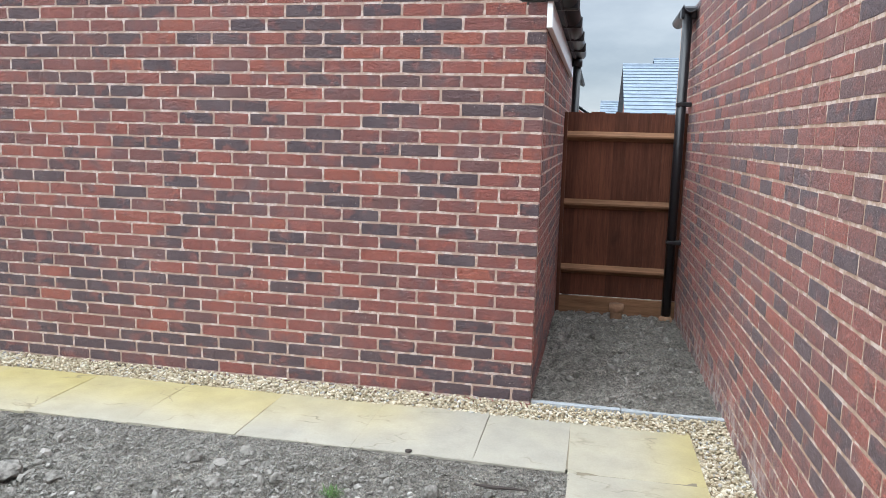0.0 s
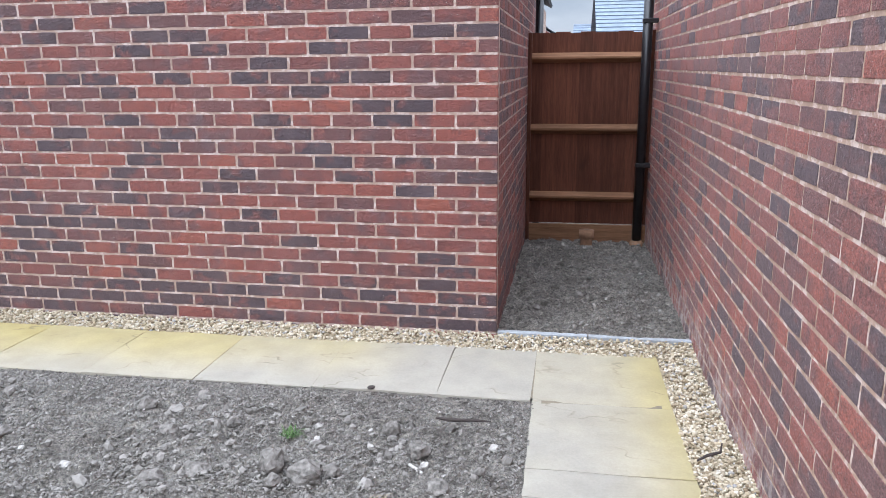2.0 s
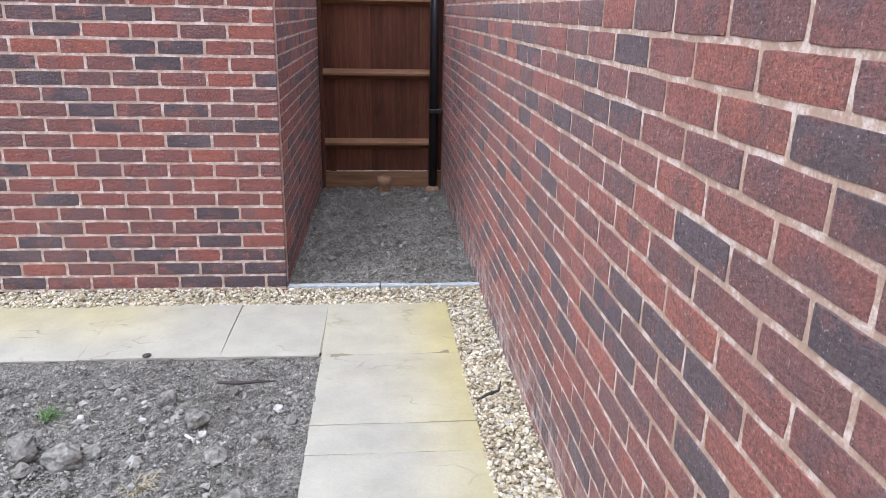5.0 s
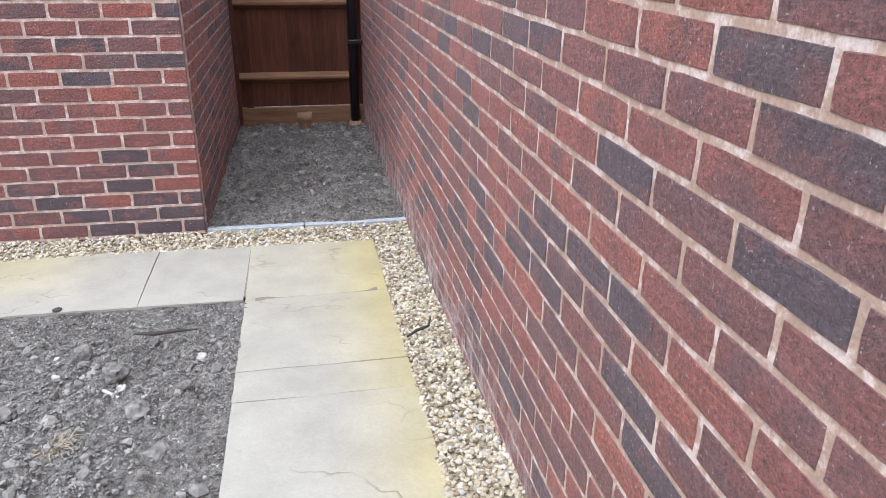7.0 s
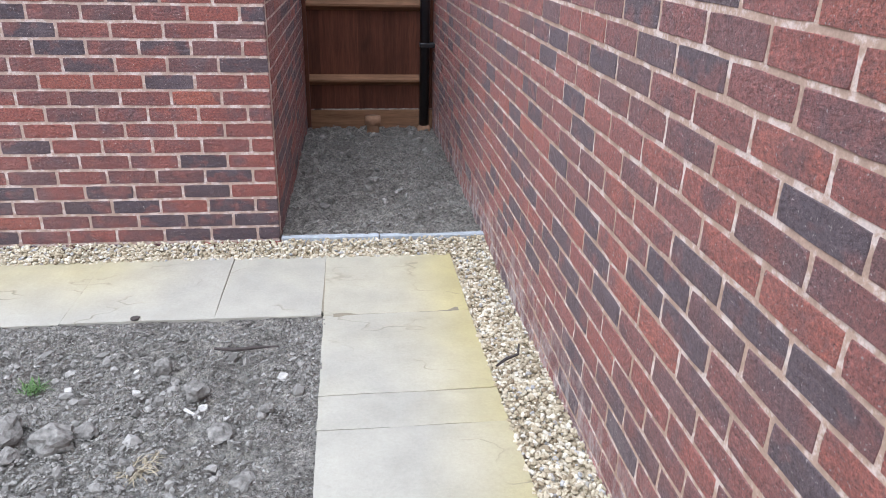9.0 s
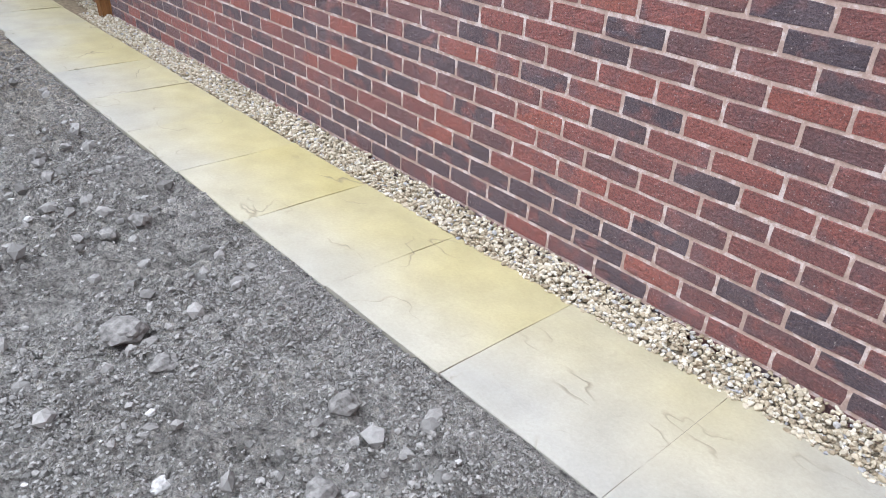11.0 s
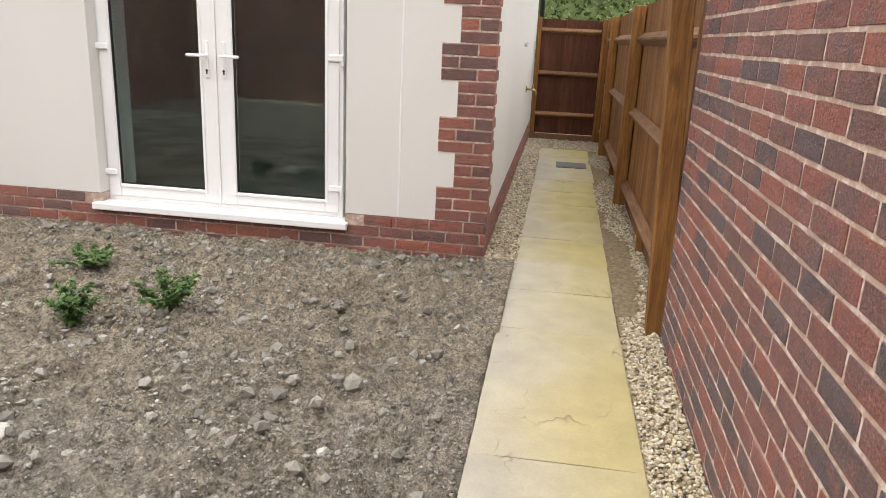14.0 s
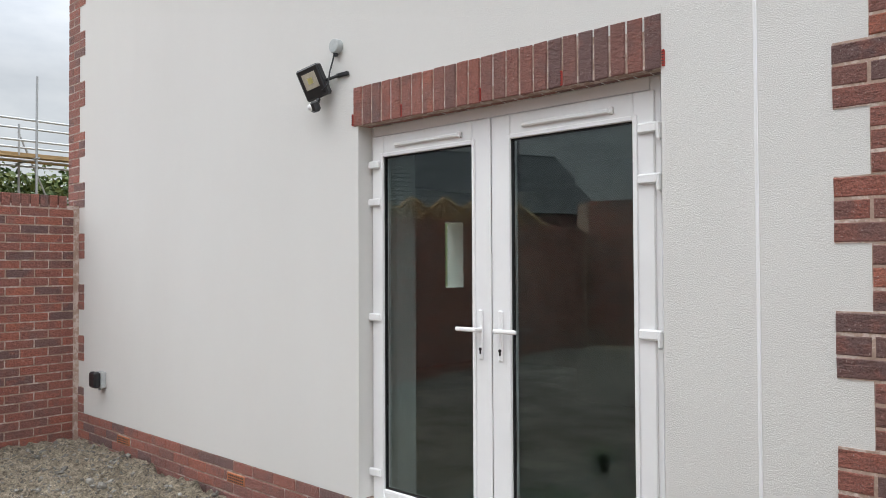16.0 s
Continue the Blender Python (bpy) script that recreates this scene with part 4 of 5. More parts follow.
for z in (0.335, 0.92, 1.52):
    ob = part("rail", rail(0.85), M_FENCE_H, ef)
    ob.matrix_basis = pose(0, 0, z)
part("gravel_board", box(-0.05, 0.95, -0.034, -0.004, -0.05, 0.055, bevel=0.004), M_FENCE_H, ef)
part("fence_post", box(0.86, 0.95, -0.1, -0.035, -0.05, 1.70, bevel=0.005), M_POST, ef)
part("fence_post", box(-0.06, 0.0, -0.06, -0.002, -0.05, 1.70, bevel=0.005), M_POST, ef)

# ---------------------------------------------------------------- things on the house
def weep_vent(y, z):
    ob = thing("weep_vent", "small red plastic weep vent in the brick joint", "vent", "weep vents over the doors", m=pose(HX + 0.004, y, z))
    part("vent_body", box(-0.03, 0.006, -0.005, 0.005, 0, 0.065, bevel=0.0015), M_RED, ob)
    # Black strips laid on the face draw the shade inside the open slots.
    for k in range(5):
        part("slot_shade", box(0.0062, 0.0075, -0.004, 0.004, 0.008 + 0.011 * k, 0.012 + 0.011 * k), M_BLACK, ob)


for y in (-3.761, -3.378, -2.850, -2.397, -1.929):
    weep_vent(y, 2.272)
weep_vent(-1.623, 0.13)


def air_brick(y, z):
    ob = thing("air_brick", "orange-red air brick with slots in the house plinth", "air brick", "air bricks", m=pose(HX, y - 0.105, z))
    part("body", box(-0.05, 0.007, 0, 0.21, 0, 0.064, bevel=0.003), M_TERRA, ob)
    # Openings drawn as black strips, so their inner shade is in the colour.
    for j in range(3):
        for k in range(8):
            part("slot_shade", box(0.0072, 0.0085, 0.018 + 0.0225 * k, 0.034 + 0.0225 * k, 0.009 + 0.018 * j, 0.018 + 0.018 * j), M_BLACK, ob)


air_brick(-4.928, 0.055)
air_brick(-6.558, 0.055)

flood = thing("floodlight", "black outdoor LED floodlight with a motion sensor on the rendered wall", "lamp", m=pose(HX, -3.843, 2.575))
bm = bmesh.new()
add_box(bm, 0.001, 0.02, -0.05, 0.05, -0.012, 0.012, bevel=0.004)
add_tube(bm, [(0.012, -0.03, 0), (0.05, -0.06, -0.02), (0.07, -0.10, -0.03)], 0.009, 8)
part("wall_bracket", bm, M_BLACK, flood)
tilt = pose(0.10, -0.15, -0.03, 16, 18, 22)
bm = bmesh.new()
add_box(bm, -0.035, 0.025, -0.075, 0.075, -0.10, 0.085, bevel=0.01, m=tilt)
head = part("lamp_head", bm, M_BLACK, flood)
for k in range(6):
    part("cooling_fin", box(-0.06, -0.034, -0.06 + 0.022 * k, -0.054 + 0.022 * k, -0.07, 0.06, m=tilt), M_BLACK, head)
part("reflector", box(0.0252, 0.028, -0.045, 0.045, -0.04, 0.05, bevel=0.001, m=tilt), M_LENS, head, "silvery reflector window")
part("led_chip", box(0.0285, 0.030, -0.016, 0.016, -0.012, 0.022, m=tilt), M_LED, head, "yellow led chip")
bm = bmesh.new()
add_tube(bm, [(0.075, -0.13, -0.13), (0.09, -0.125, -0.155)], 0.012, 8)
add_box(bm, -0.02, 0.03, -0.03, 0.03, -0.03, 0.03, bevel=0.012, m=pose(0.10, -0.125, -0.178, 0, 20, -25))
sensor = part("motion_sensor", bm, M_BLACK, flood)
bm = bmesh.new()
bmesh.ops.create_uvsphere(bm, u_segments=12, v_segments=8, radius=0.019, matrix=pose(0.125, -0.138, -0.185))
part("sensor_lens", bm, M_UPVC, sensor, "white sensor lens", smooth=True)
part("cable", tube([(0.03, -0.045, 0.135), (0.035, -0.05, 0.09), (0.05, -0.062, 0.02), (0.07, -0.05, -0.05), (0.085, -0.075, -0.09), (0.075, -0.11, -0.08), (0.06, -0.10, -0.03)], 0.005, 8), M_BLACK, flood, smooth=True)
jb = thing("junction_box", "round grey plastic junction box on the rendered wall", "junction box", m=pose(HX, -3.887, 2.742))
part("box_body", tube([(0.001, 0, 0), (0.034, 0, 0), (0.04, 0, 0)], [0.041, 0.041, 0.037], 24), M_GREY, jb, smooth=False)
part("gland", tube([(0.02, 0, -0.036), (0.02, 0, -0.058)], 0.011, 10), M_BLACK, jb)

sock = thing("outdoor_socket", "grey weatherproof outdoor socket with black cover", "socket", m=pose(HX, -6.933, 0.54))
part("back_box", box(0.001, 0.045, -0.055, 0.06, -0.065, 0.07, bevel=0.008), M_GREY, sock)
part("cover", box(0.046, 0.10, -0.06, 0.055, -0.06, 0.072, bevel=0.014), M_BLACK, sock, "black hinged cover")
part("gland", tube([(0.03, -0.01, -0.064), (0.03, -0.01, -0.085)], 0.012, 10), M_GREY, sock)

tap = thing("outside_tap", "dull brass outside tap on the rendered side wall", "tap", m=pose(-11.9, HC, 0.80))
bm = bmesh.new()
add_tube(bm, [(0, 0, 0), (0, 0.05, 0), (0.0, 0.10, -0.005), (0.0, 0.13, -0.03), (0.0, 0.132, -0.07)], [0.014, 0.013, 0.014, 0.012, 0.011], 12)
add_tube(bm, [(0, 0.075, 0.0), (0, 0.085, 0.05)], 0.012, 10)
part("tap_body", bm, M_BRASS, tap, smooth=True)
part("tap_handle", box(-0.035, 0.035, 0.078, 0.094, 0.048, 0.058, bevel=0.004), M_BLACK, tap)
part("wall_plate", box(-0.03, 0.03, 0.001, 0.012, -0.04, 0.04, bevel=0.005), M_BRASS, tap)
hole = thing("pipe_sleeve", "small dark pipe sleeve in the rendered wall", "pipe", m=pose(-10.83, HC, 1.333))
part("sleeve", tube([(0, -0.02, 0), (0, 0.03, 0), (0, 0.03, 0)], [0.028, 0.028, 0.018], 14, False), M_GREY, hole)
# A solid black plug stands for the shade inside the hollow sleeve.
part("bore_shade", tube([(0, 0.0, 0), (0, 0.022, 0)], 0.018, 14), M_BLACK, hole)
flue = thing("boiler_flue", "black boiler flue terminal on the side wall", "flue", m=pose(-11.4, HC, 2.40))
part("flue_tube", tube([(0, 0.0, 0), (0, 0.16, 0), (0, 0.162, 0), (0, 0.21, 0)], [0.05, 0.05, 0.06, 0.06], 18), M_BLACK, flue)
part("flange", tube([(0, 0.002, 0), (0, 0.02, 0)], 0.085, 20), M_UPVC, flue)
hd = thing("downpipe", "black downpipe at the far corner of the rendered house", "downpipe", m=pose(-14.1, HC + 0.06, 0))
part("pipe", tube([(0, 0, 0), (0, 0, 5.2)], 0.034, 14), M_BLACK, hd, smooth=True)
for z in (0.9, 2.7, 4.4):
    part("pipe_clip", box(-0.042, 0.042, -0.058, 0.042, z, z + 0.035, bevel=0.004), M_BLACK, hd)

# small timber edge where the path meets the house corner
te = thing("timber_edging", "short pale timber edging beside the path", "edging")
part("edging_board", box(-7.19, -7.16, -0.963, -0.808, -0.09, -0.012, bevel=0.003), M_PALEWOOD, te)
# drain cover
dc = thing("drain_cover", "dark metal drain cover set in the paving", "drain cover", m=pose(-11.62, -0.553, SLAB_TOP))
part("cover_frame", box(0, 0.38, 0, 0.35, -0.03, 0.006, bevel=0.002), M_COVER, dc)
for k in range(6):
    part("rib", box(0.03, 0.35, 0.03 + 0.05 * k, 0.06 + 0.05 * k, 0.0065, 0.010, bevel=0.001), M_COVER, dc)

# ---------------------------------------------------------------- clods, stones, litter on the soil
def lump(name, x, y, r, seed, label, category, material, flat=0.75, sink=0.3, group=""):
    bm = bmesh.new()
    bmesh.ops.create_icosphere(bm, subdivisions=3, radius=1.0)
    off = Vector((seed * 2.7, seed * 1.3, seed * 0.9))
    for v in bm.verts:
        d = v.co.normalized()
        k = 1 + 0.36 * noise.noise(d * 1.2 + off) + 0.18 * noise.noise(d * 3.1 + off) + 0.09 * noise.noise(d * 8.0 + off)
        v.co = Vector((d.x * k * r, d.y * k * r * 0.85, d.z * k * r * flat))
    bmesh.ops.rotate(bm, verts=bm.verts, matrix=Matrix.Rotation(seed * 1.9, 3, "Z"))
    ob = mesh_object(name, bm, material)
    ob.location = (x, y, soil_height(x, y) + r * flat * (1 - sink))
    return tagged(ob, label, category, group)


CLODS = [(-0.668, -1.518, 0.062, .8), (-0.528, -1.543, 0.070, .75), (-0.455, -1.49, 0.042, .7), (-0.31, -1.12, 0.046, .85), (-0.295, -1.175, 0.028, .8), (-0.16, -1.304, 0.050, .7), (-0.62, -1.63, 0.035, .8),
         (-2.133, -1.40, 0.085, .5), (-1.93, -1.36, 0.05, .6), (-0.98, -1.18, 0.032, .8), (-1.22, -1.27, 0.05, .65), (-1.45, -1.05, 0.045, .8), (-0.95, -1.55, 0.06, .45), (-1.1, -1.62, 0.055, .6),
         (-4.21, -1.86, 0.095, .55), (-4.10, -1.92, 0.055, .6), (-3.75, -1.2, 0.05, .8), (-3.70, -1.30, 0.035, .7), (-2.85, -1.07, 0.05, .8), (-2.83, -1.2, 0.045, .7), (-2.35, -1.9, 0.05, .6),
         (-3.3, -2.1, 0.07, .5), (-7.05, -1.65, 0.06, .75), (-7.0, -1.45, 0.05, .8), (-7.1, -1.25, 0.04, .8), (-6.95, -2.5, 0.05, .7), (-6.2, -1.6, 0.045, .7), (-6.9, -4.3, 0.06, .7), (-6.7, -5.0, 0.05, .6),
         (0.08, -1.42, 0.03, .7), (-0.05, -1.52, 0.05, .5), (0.05, -1.75, 0.045, .6), (-0.75, -2.2, 0.08, .6), (0.5, 0.95, 0.035, .6), (0.86, 2.05, 0.05, .7), (0.2, 0.55, 0.035, .7), (0.12, 1.2, 0.03, .7)]
for k, (x, y, r, fl) in enumerate(CLODS):
    lump("soil_clod", x, y - 0.03, r * 0.88, k + 1, "rough grey clod of dried soil", "clod", M_CLOD_BIG, fl, group="soil clods")
PALE = [(-4.76, -2.44, 0.06, .7), (-0.36, -1.31, 0.02, .8), (0.12, -1.25, 0.03, .5), (-0.12, -1.42, 0.022, .8), (-1.50, -1.58, 0.032, .6), (-3.05, -1.45, 0.02, .7), (-4.9, -1.3, 0.03, .6), (-1.75, -1.5, 0.018, .6), (-0.60, -1.25, 0.018, .7)]
for k, (x, y, r, fl) in enumerate(PALE):
    lump("chalk_stone", x, y, r if r > 0.05 else r * 0.75, k + 60, "small whitish stone lying on the soil", "stone", M_CHALK, fl, group="pale stones")
slabstone = lump("stone", -5.15, -3.2, 0.12, 77, "flat pale piece of stone on the soil", "stone", M_CHALK, 0.35)
lump("red_stone", -5.36, -0.09, 0.03, 91, "dull red stone lying on the gravel", "stone", M_TERRA, 0.8, sink=-0.5)
spot = lump("dark_stone", -0.51, -0.755, 0.02, 93, "small dark stone lying on the paving", "stone", M_TWIG, 0.3, sink=0.0)
spot.location.z = SLAB_TOP + rise(-0.51, -0.755) + 0.004

twig = thing("twig", "dark dry twig lying on the soil", "twig")
part("twig_stem", tube([(-0.14, -1.08, 0.02), (-0.06, -1.11, 0.03), (0.02, -1.10, 0.03), (0.09, -1.08, 0.02)], [0.005, 0.008, 0.006, 0.003], 7), M_TWIG, twig)
twig2 = thing("twig", "thin dark root lying on the gravel", "twig")
part("twig_stem", tube([(0.86, -1.33, 0.055), (0.90, -1.30, 0.062), (0.95, -1.27, 0.062), (0.97, -1.19, 0.055)], [0.004, 0.006, 0.005, 0.003], 7), M_TWIG, twig2)
stick = thing("white_stick", "short white plastic offcut lying on the soil", "offcut")
part("offcut", box(-0.042, 0.042, -0.006, 0.006, -0.004, 0.005, bevel=0.003, m=pose(-0.15, -1.45, 0.0, 8, 0, -42)), M_CHALK, stick)


def tuft(name, x, y, n, length, material, label, category, seed, spread=1.0):
    r = random.Random(seed)
    bm = bmesh.new()
    for _ in range(n):
        a, el = r.uniform(0, 6.283), r.uniform(0.15, 1.2) if spread < 1 else r.uniform(0.02, 0.5)
        l = length * r.uniform(0.5, 1.0)
        ox, oy = r.uniform(-0.03, 0.03), r.uniform(-0.03, 0.03)
        d = Vector((math.cos(a) * math.cos(el), math.sin(a) * math.cos(el), math.sin(el)))
        s = Vector((-math.sin(a), math.cos(a), 0)) * 0.0022
        p0 = Vector((ox, oy, 0))
        p1, p2 = p0 + d * l * 0.6, p0 + d * l + Vector((0, 0, -0.25 * l))
        v = [bm.verts.new(q) for q in (p0 - s, p0 + s, p1 + s * 0.8, p1 - s * 0.8, p2)]
        bm.faces.new(v[:4])
        bm.faces.new((v[3], v[2], v[4]))
    ob = mesh_object(name, bm, material)
    ob.location = (x, y, soil_height(x, y) + 0.004)
    return tagged(ob, label, category)


tuft("straw_tuft", -0.26, -1.69, 70, 0.10, M_STRAW, "tuft of dry straw lying on the soil", "straw", 3)
tuft("grass_tuft", -0.73, -1.23, 60, 0.06, M_LEAF, "tiny green grass seedling in the soil", "grass", 4, 0.5)


def weed(x, y, height, width, seed):
    r = random.Random(seed)
    ob = thing("weed", "leafy green weed growing in the bare soil", "weed", "weeds by the house", m=pose(x, y, soil_height(x, y)))
    stems, leaves = bmesh.new(), bmesh.new()
    for k in range(16):
        a, lean = r.uniform(0, 6.283), r.uniform(0.15, 1.0) * width
        top = Vector((math.cos(a) * lean, math.sin(a) * lean, height * r.uniform(0.55, 1.0)))
        pts = [Vector((0, 0, -0.01)), top * 0.5 + Vector((0, 0, height * 0.08)), top]
        add_tube(stems, pts, [0.004, 0.003, 0.0015], 5, False)
        for j in range(60):
            t = r.uniform(0.15, 1.0)
            base = pts[0].lerp(pts[1], t * 2) if t < 0.5 else pts[1].lerp(pts[2], t * 2 - 1)
            b, el = r.uniform(0, 6.283), r.uniform(-0.2, 0.7)
            d = Vector((math.cos(b) * math.cos(el), math.sin(b) * math.cos(el), math.sin(el)))
            s = d.cross(Vector((0, 0, 1))).normalized()
            l, w = r.uniform(0.018, 0.042), r.uniform(0.006, 0.013)
            up = s.cross(d) * 0.005
            v = [leaves.verts.new(q) for q in (base, base + d * l * 0.45 + s * w + up, base + d * l - up * 1.5, base + d * l * 0.45 - s * w + up, base + d * l * 0.5)]
            leaves.faces.new((v[0], v[1], v[4]))
            leaves.faces.new((v[1], v[2], v[4]))
            leaves.faces.new((v[2], v[3], v[4]))
            leaves.faces.new((v[3], v[0], v[4]))
    tagged(part("stems", stems, M_LEAF, ob), kind="stuff")
    tagged(part("leaves", leaves, M_LEAF, ob), kind="stuff")


weed(-5.72, -2.823, 0.215, 0.15, 1)
weed(-5.92, -2.423, 0.185, 0.18, 2)
weed(-6.45, -3.233, 0.10, 0.21, 3)
weed(-5.47, -3.423, 0.18, 0.18, 4)

# ---------------------------------------------------------------- beyond the fences
def foliage(name, n, where, size, material, label, seed):
    """Many small bent leaves around the points that where() gives."""
    rng_ = np.random.default_rng(seed)
    vs, fs = [], []
    for k in range(n):
        p = np.array(where(rng_))
        d = rng_.normal(size=3)
        d /= np.linalg.norm(d)
        s = np.cross(d, rng_.normal(size=3))
        s /= np.linalg.norm(s)
        l = size * rng_.uniform(0.5, 1.3)
        u = np.cross(s, d) * l * 0.12
        b = len(vs)
        vs += [tuple(p), tuple(p + d * l * 0.5 + s * l * 0.32 + u), tuple(p + d * l), tuple(p + d * l * 0.5 - s * l * 0.32 + u)]
        fs.append((b, b + 1, b + 2, b + 3))
    return tagged(arrays_object(name, vs, fs, material), label, "foliage", kind="stuff")


bk = [(x, y) for x in np.linspace(-15.2, -34, 24) for y in np.linspace(-14, 16, 30)]


def bank_height(x, y):
    return max(0.0, -15.2 - x) * 0.62 + 0.5 * noise.noise(Vector((x, y, 3)) * 0.5) * min(1, max(0, (-15.2 - x))) - 0.05


bank_v = [(x, y, bank_height(x, y)) for x, y in bk]
bank_f = [(i * 30 + j, (i + 1) * 30 + j, (i + 1) * 30 + j + 1, i * 30 + j + 1) for i in range(23) for j in range(29)]
tagged(arrays_object("bank", bank_v, bank_f, M_BANK, None, True), "steep overgrown grassy bank behind the fence", "bank", kind="structure")


def on_bank(r):
    x, y = r.uniform(-32, -15.6), r.uniform(-9, 9)
    clump = noise.noise(Vector((x * 0.8, y * 0.8, 9)))
    return x, y, bank_height(x, y) + abs(r.normal()) * 0.25 * (1.2 + 2.2 * max(0, clump))


foliage("bank_shrubs", 48000, on_bank, 0.105, M_BUSH, "dense green shrubs covering the bank", 21)


def far_house(name, x, y, w, d, eave, ridge, label, roof_mat, turn=0, wall_mat=M_BRICK, courses=14):
    ob = thing(name, label, "house", m=pose(x, y, 0, 0, 0, turn))
    part("wall", box(0, w, 0, d, -0.1, eave), wall_mat, ob)
    run = math.hypot(d / 2 + 0.25, ridge - eave)
    ang = math.degrees(math.atan2(ridge - eave, d / 2 + 0.25))
    for sgn in (0, 1):
        bm = stepped_slope(-0.15, w + 0.15, run, courses, 0.02, 0.042)
        m = pose(0, -0.25, eave, ang, 0, 0) if not sgn else pose(w, d + 0.25, eave, 0, 0, 180) @ pose(0, 0, 0, ang, 0, 0)
        bmesh.ops.transform(bm, matrix=m, verts=bm.verts)
        part("roof_slope", bm, roof_mat, ob)
    for gx_ in (0.02, w - 0.02):
        bm = bmesh.new()
        a = [bm.verts.new((gx_ + dx, yy, zz)) for dx in (-0.02, 0.02) for yy, zz in ((0, eave), (d, eave), (d / 2, ridge - 0.05))]
        bm.faces.new(a[:3])
        bm.faces.new(a[3:][::-1])
        for i, j in ((0, 1), (1, 2), (2, 0)):
            bm.faces.new((a[i], a[j], a[j + 3], a[i + 3]))
        bmesh.ops.recalc_face_normals(bm, faces=bm.faces)
        part("gable", bm, wall_mat, ob)
    part("ridge_tiles", tube([(-0.15, d / 2, ridge + 0.01), (w + 0.15, d / 2, ridge + 0.01)], 0.07, 8), roof_mat, ob)
    return ob


far_house("house_far", 1.0, 14.2, 6.0, 7.0, 2.06, 3.50, "house beyond the fence with a blue-grey tiled roof", M_SLATE)
far_house("house_far", 2.35, 22.0, 7.0, 8.0, 3.0, 4.52, "further house with a blue-grey tiled roof", M_SLATE)
far_house("house_far", 0.45, 23.5, 1.6, 5.0, 1.9, 2.88, "small distant house with a blue-grey roof", M_SLATE, courses=10)
far_house("house_far", 0.35, 29.5, 5.0, 6.0, 2.05, 4.2, "dark-roofed house beyond the fence", M_ROOF, turn=90, courses=9)
far_house("house_far", -1.0, -27.5, 9.0, 7.0, 3.6, 6.1, "dark-roofed house under construction beyond the garden wall", M_ROOF, turn=20)
far_house("house_far", 11.0, -26.0, 9.0, 7.0, 3.4, 6.2, "dark-roofed new house beyond the garden wall", M_ROOF, turn=28)


def scaffold(x, y, n, bay, lifts, top, label, turn=0):
    ob = thing("scaffold", label, "scaffold", "scaffolding", m=pose(x, y, 0, 0, 0, turn))
    r = random.Random(int(x * 10))
    for row in (0, 1.2):
        for k in range(n + 1):
            part("standard", tube([(k * bay, row, -0.06), (k * bay + r.uniform(-.03, .03), row, top + r.uniform(-0.5, 0.7))], 0.03, 8), M_STEEL, ob)
        for z in lifts:
            for dz in (0.0, 0.5, 1.0):
                part("ledger", tube([(-0.3, row - 0.05, z + dz), (n * bay + 0.3, row - 0.05, z + dz + r.uniform(-.05, .05))], 0.028, 8), M_STEEL, ob)
    for z in lifts:
        for k in range(n + 1):
            part("transom", tube([(k * bay + 0.05, -0.3, z + 0.05), (k * bay + 0.05, 1.5, z + 0.05)], 0.028, 8), M_STEEL, ob)
        for j in range(5):
            part("scaffold_board", box(-0.2, n * bay + 0.2, 0.02 + 0.235 * j, 0.245 + 0.235 * j, z + 0.085, z + 0.125), M_BOARD, ob)
        part("toe_board", box(-0.2, n * bay + 0.2, -0.02, 0.015, z + 0.13, z + 0.35), M_BOARD, ob)
    for k in range(0, n, 2):
        part("brace", tube([(k * bay, -0.08, 0.2), ((k + 1) * bay, -0.08, top - 0.6)], 0.026, 8), M_STEEL, ob)
    return ob


scaffold(-17.5, -21.5, 5, 2.0, (2.2, 4.1), 5.6, "galvanised tube scaffolding with timber boards")
scaffold(-2.0, -25.5, 6, 1.8, (3.0, 4.9), 6.6, "galvanised scaffolding round an unfinished house", 20)
foliage("hedge", 30000, lambda r: (r.uniform(-20, -7), -25.5 + r.normal() * 0.8, r.uniform(0, 1) ** 0.7 * 3.9 + 0.1 + 0.35 * r.normal()), 0.24, M_BUSH, "dark green hedge behind the scaffolding", 31)


def truss(x, y, w, h, z, turn):
    ob = thing("roof_truss", "pale new timber roof truss on an unfinished building", "truss", "roof trusses", m=pose(x, y, z, 0, 0, turn))
    t = 0.05
    for a, b, nm in (((0, 0), (w, 0), "tie_beam"), ((0, 0), (w / 2, h), "rafter"), ((w, 0), (w / 2, h), "rafter"), ((w / 2, 0), (w / 2, h), "king_post"), ((w * 0.3, 0), (w / 2, h), "strut"), ((w * 0.7, 0), (w / 2, h), "strut")):
        part(nm, tube([(a[0], 0, a[1]), (b[0], 0, b[1])], t, 4), M_PALEWOOD, ob)


for k in range(5):
    truss(-0.6 + 0.55 * k, -12.6 + 0.45 * k, 2.2, 0.85, 2.05, 40)
shed = thing("garage_shell", "unfinished brick garage shell beyond the garden wall", "garage", m=pose(-0.2, -13.6, 0, 0, 0, 40))
part("wall", box(-0.6, 3.2, -0.2, 3.0, -0.1, 2.02), M_BRICK, shed)

# ---------------------------------------------------------------- bricks (last: many small pieces)
BL, BH, BJ, BD = 0.215, 0.065, 0.010, 0.05


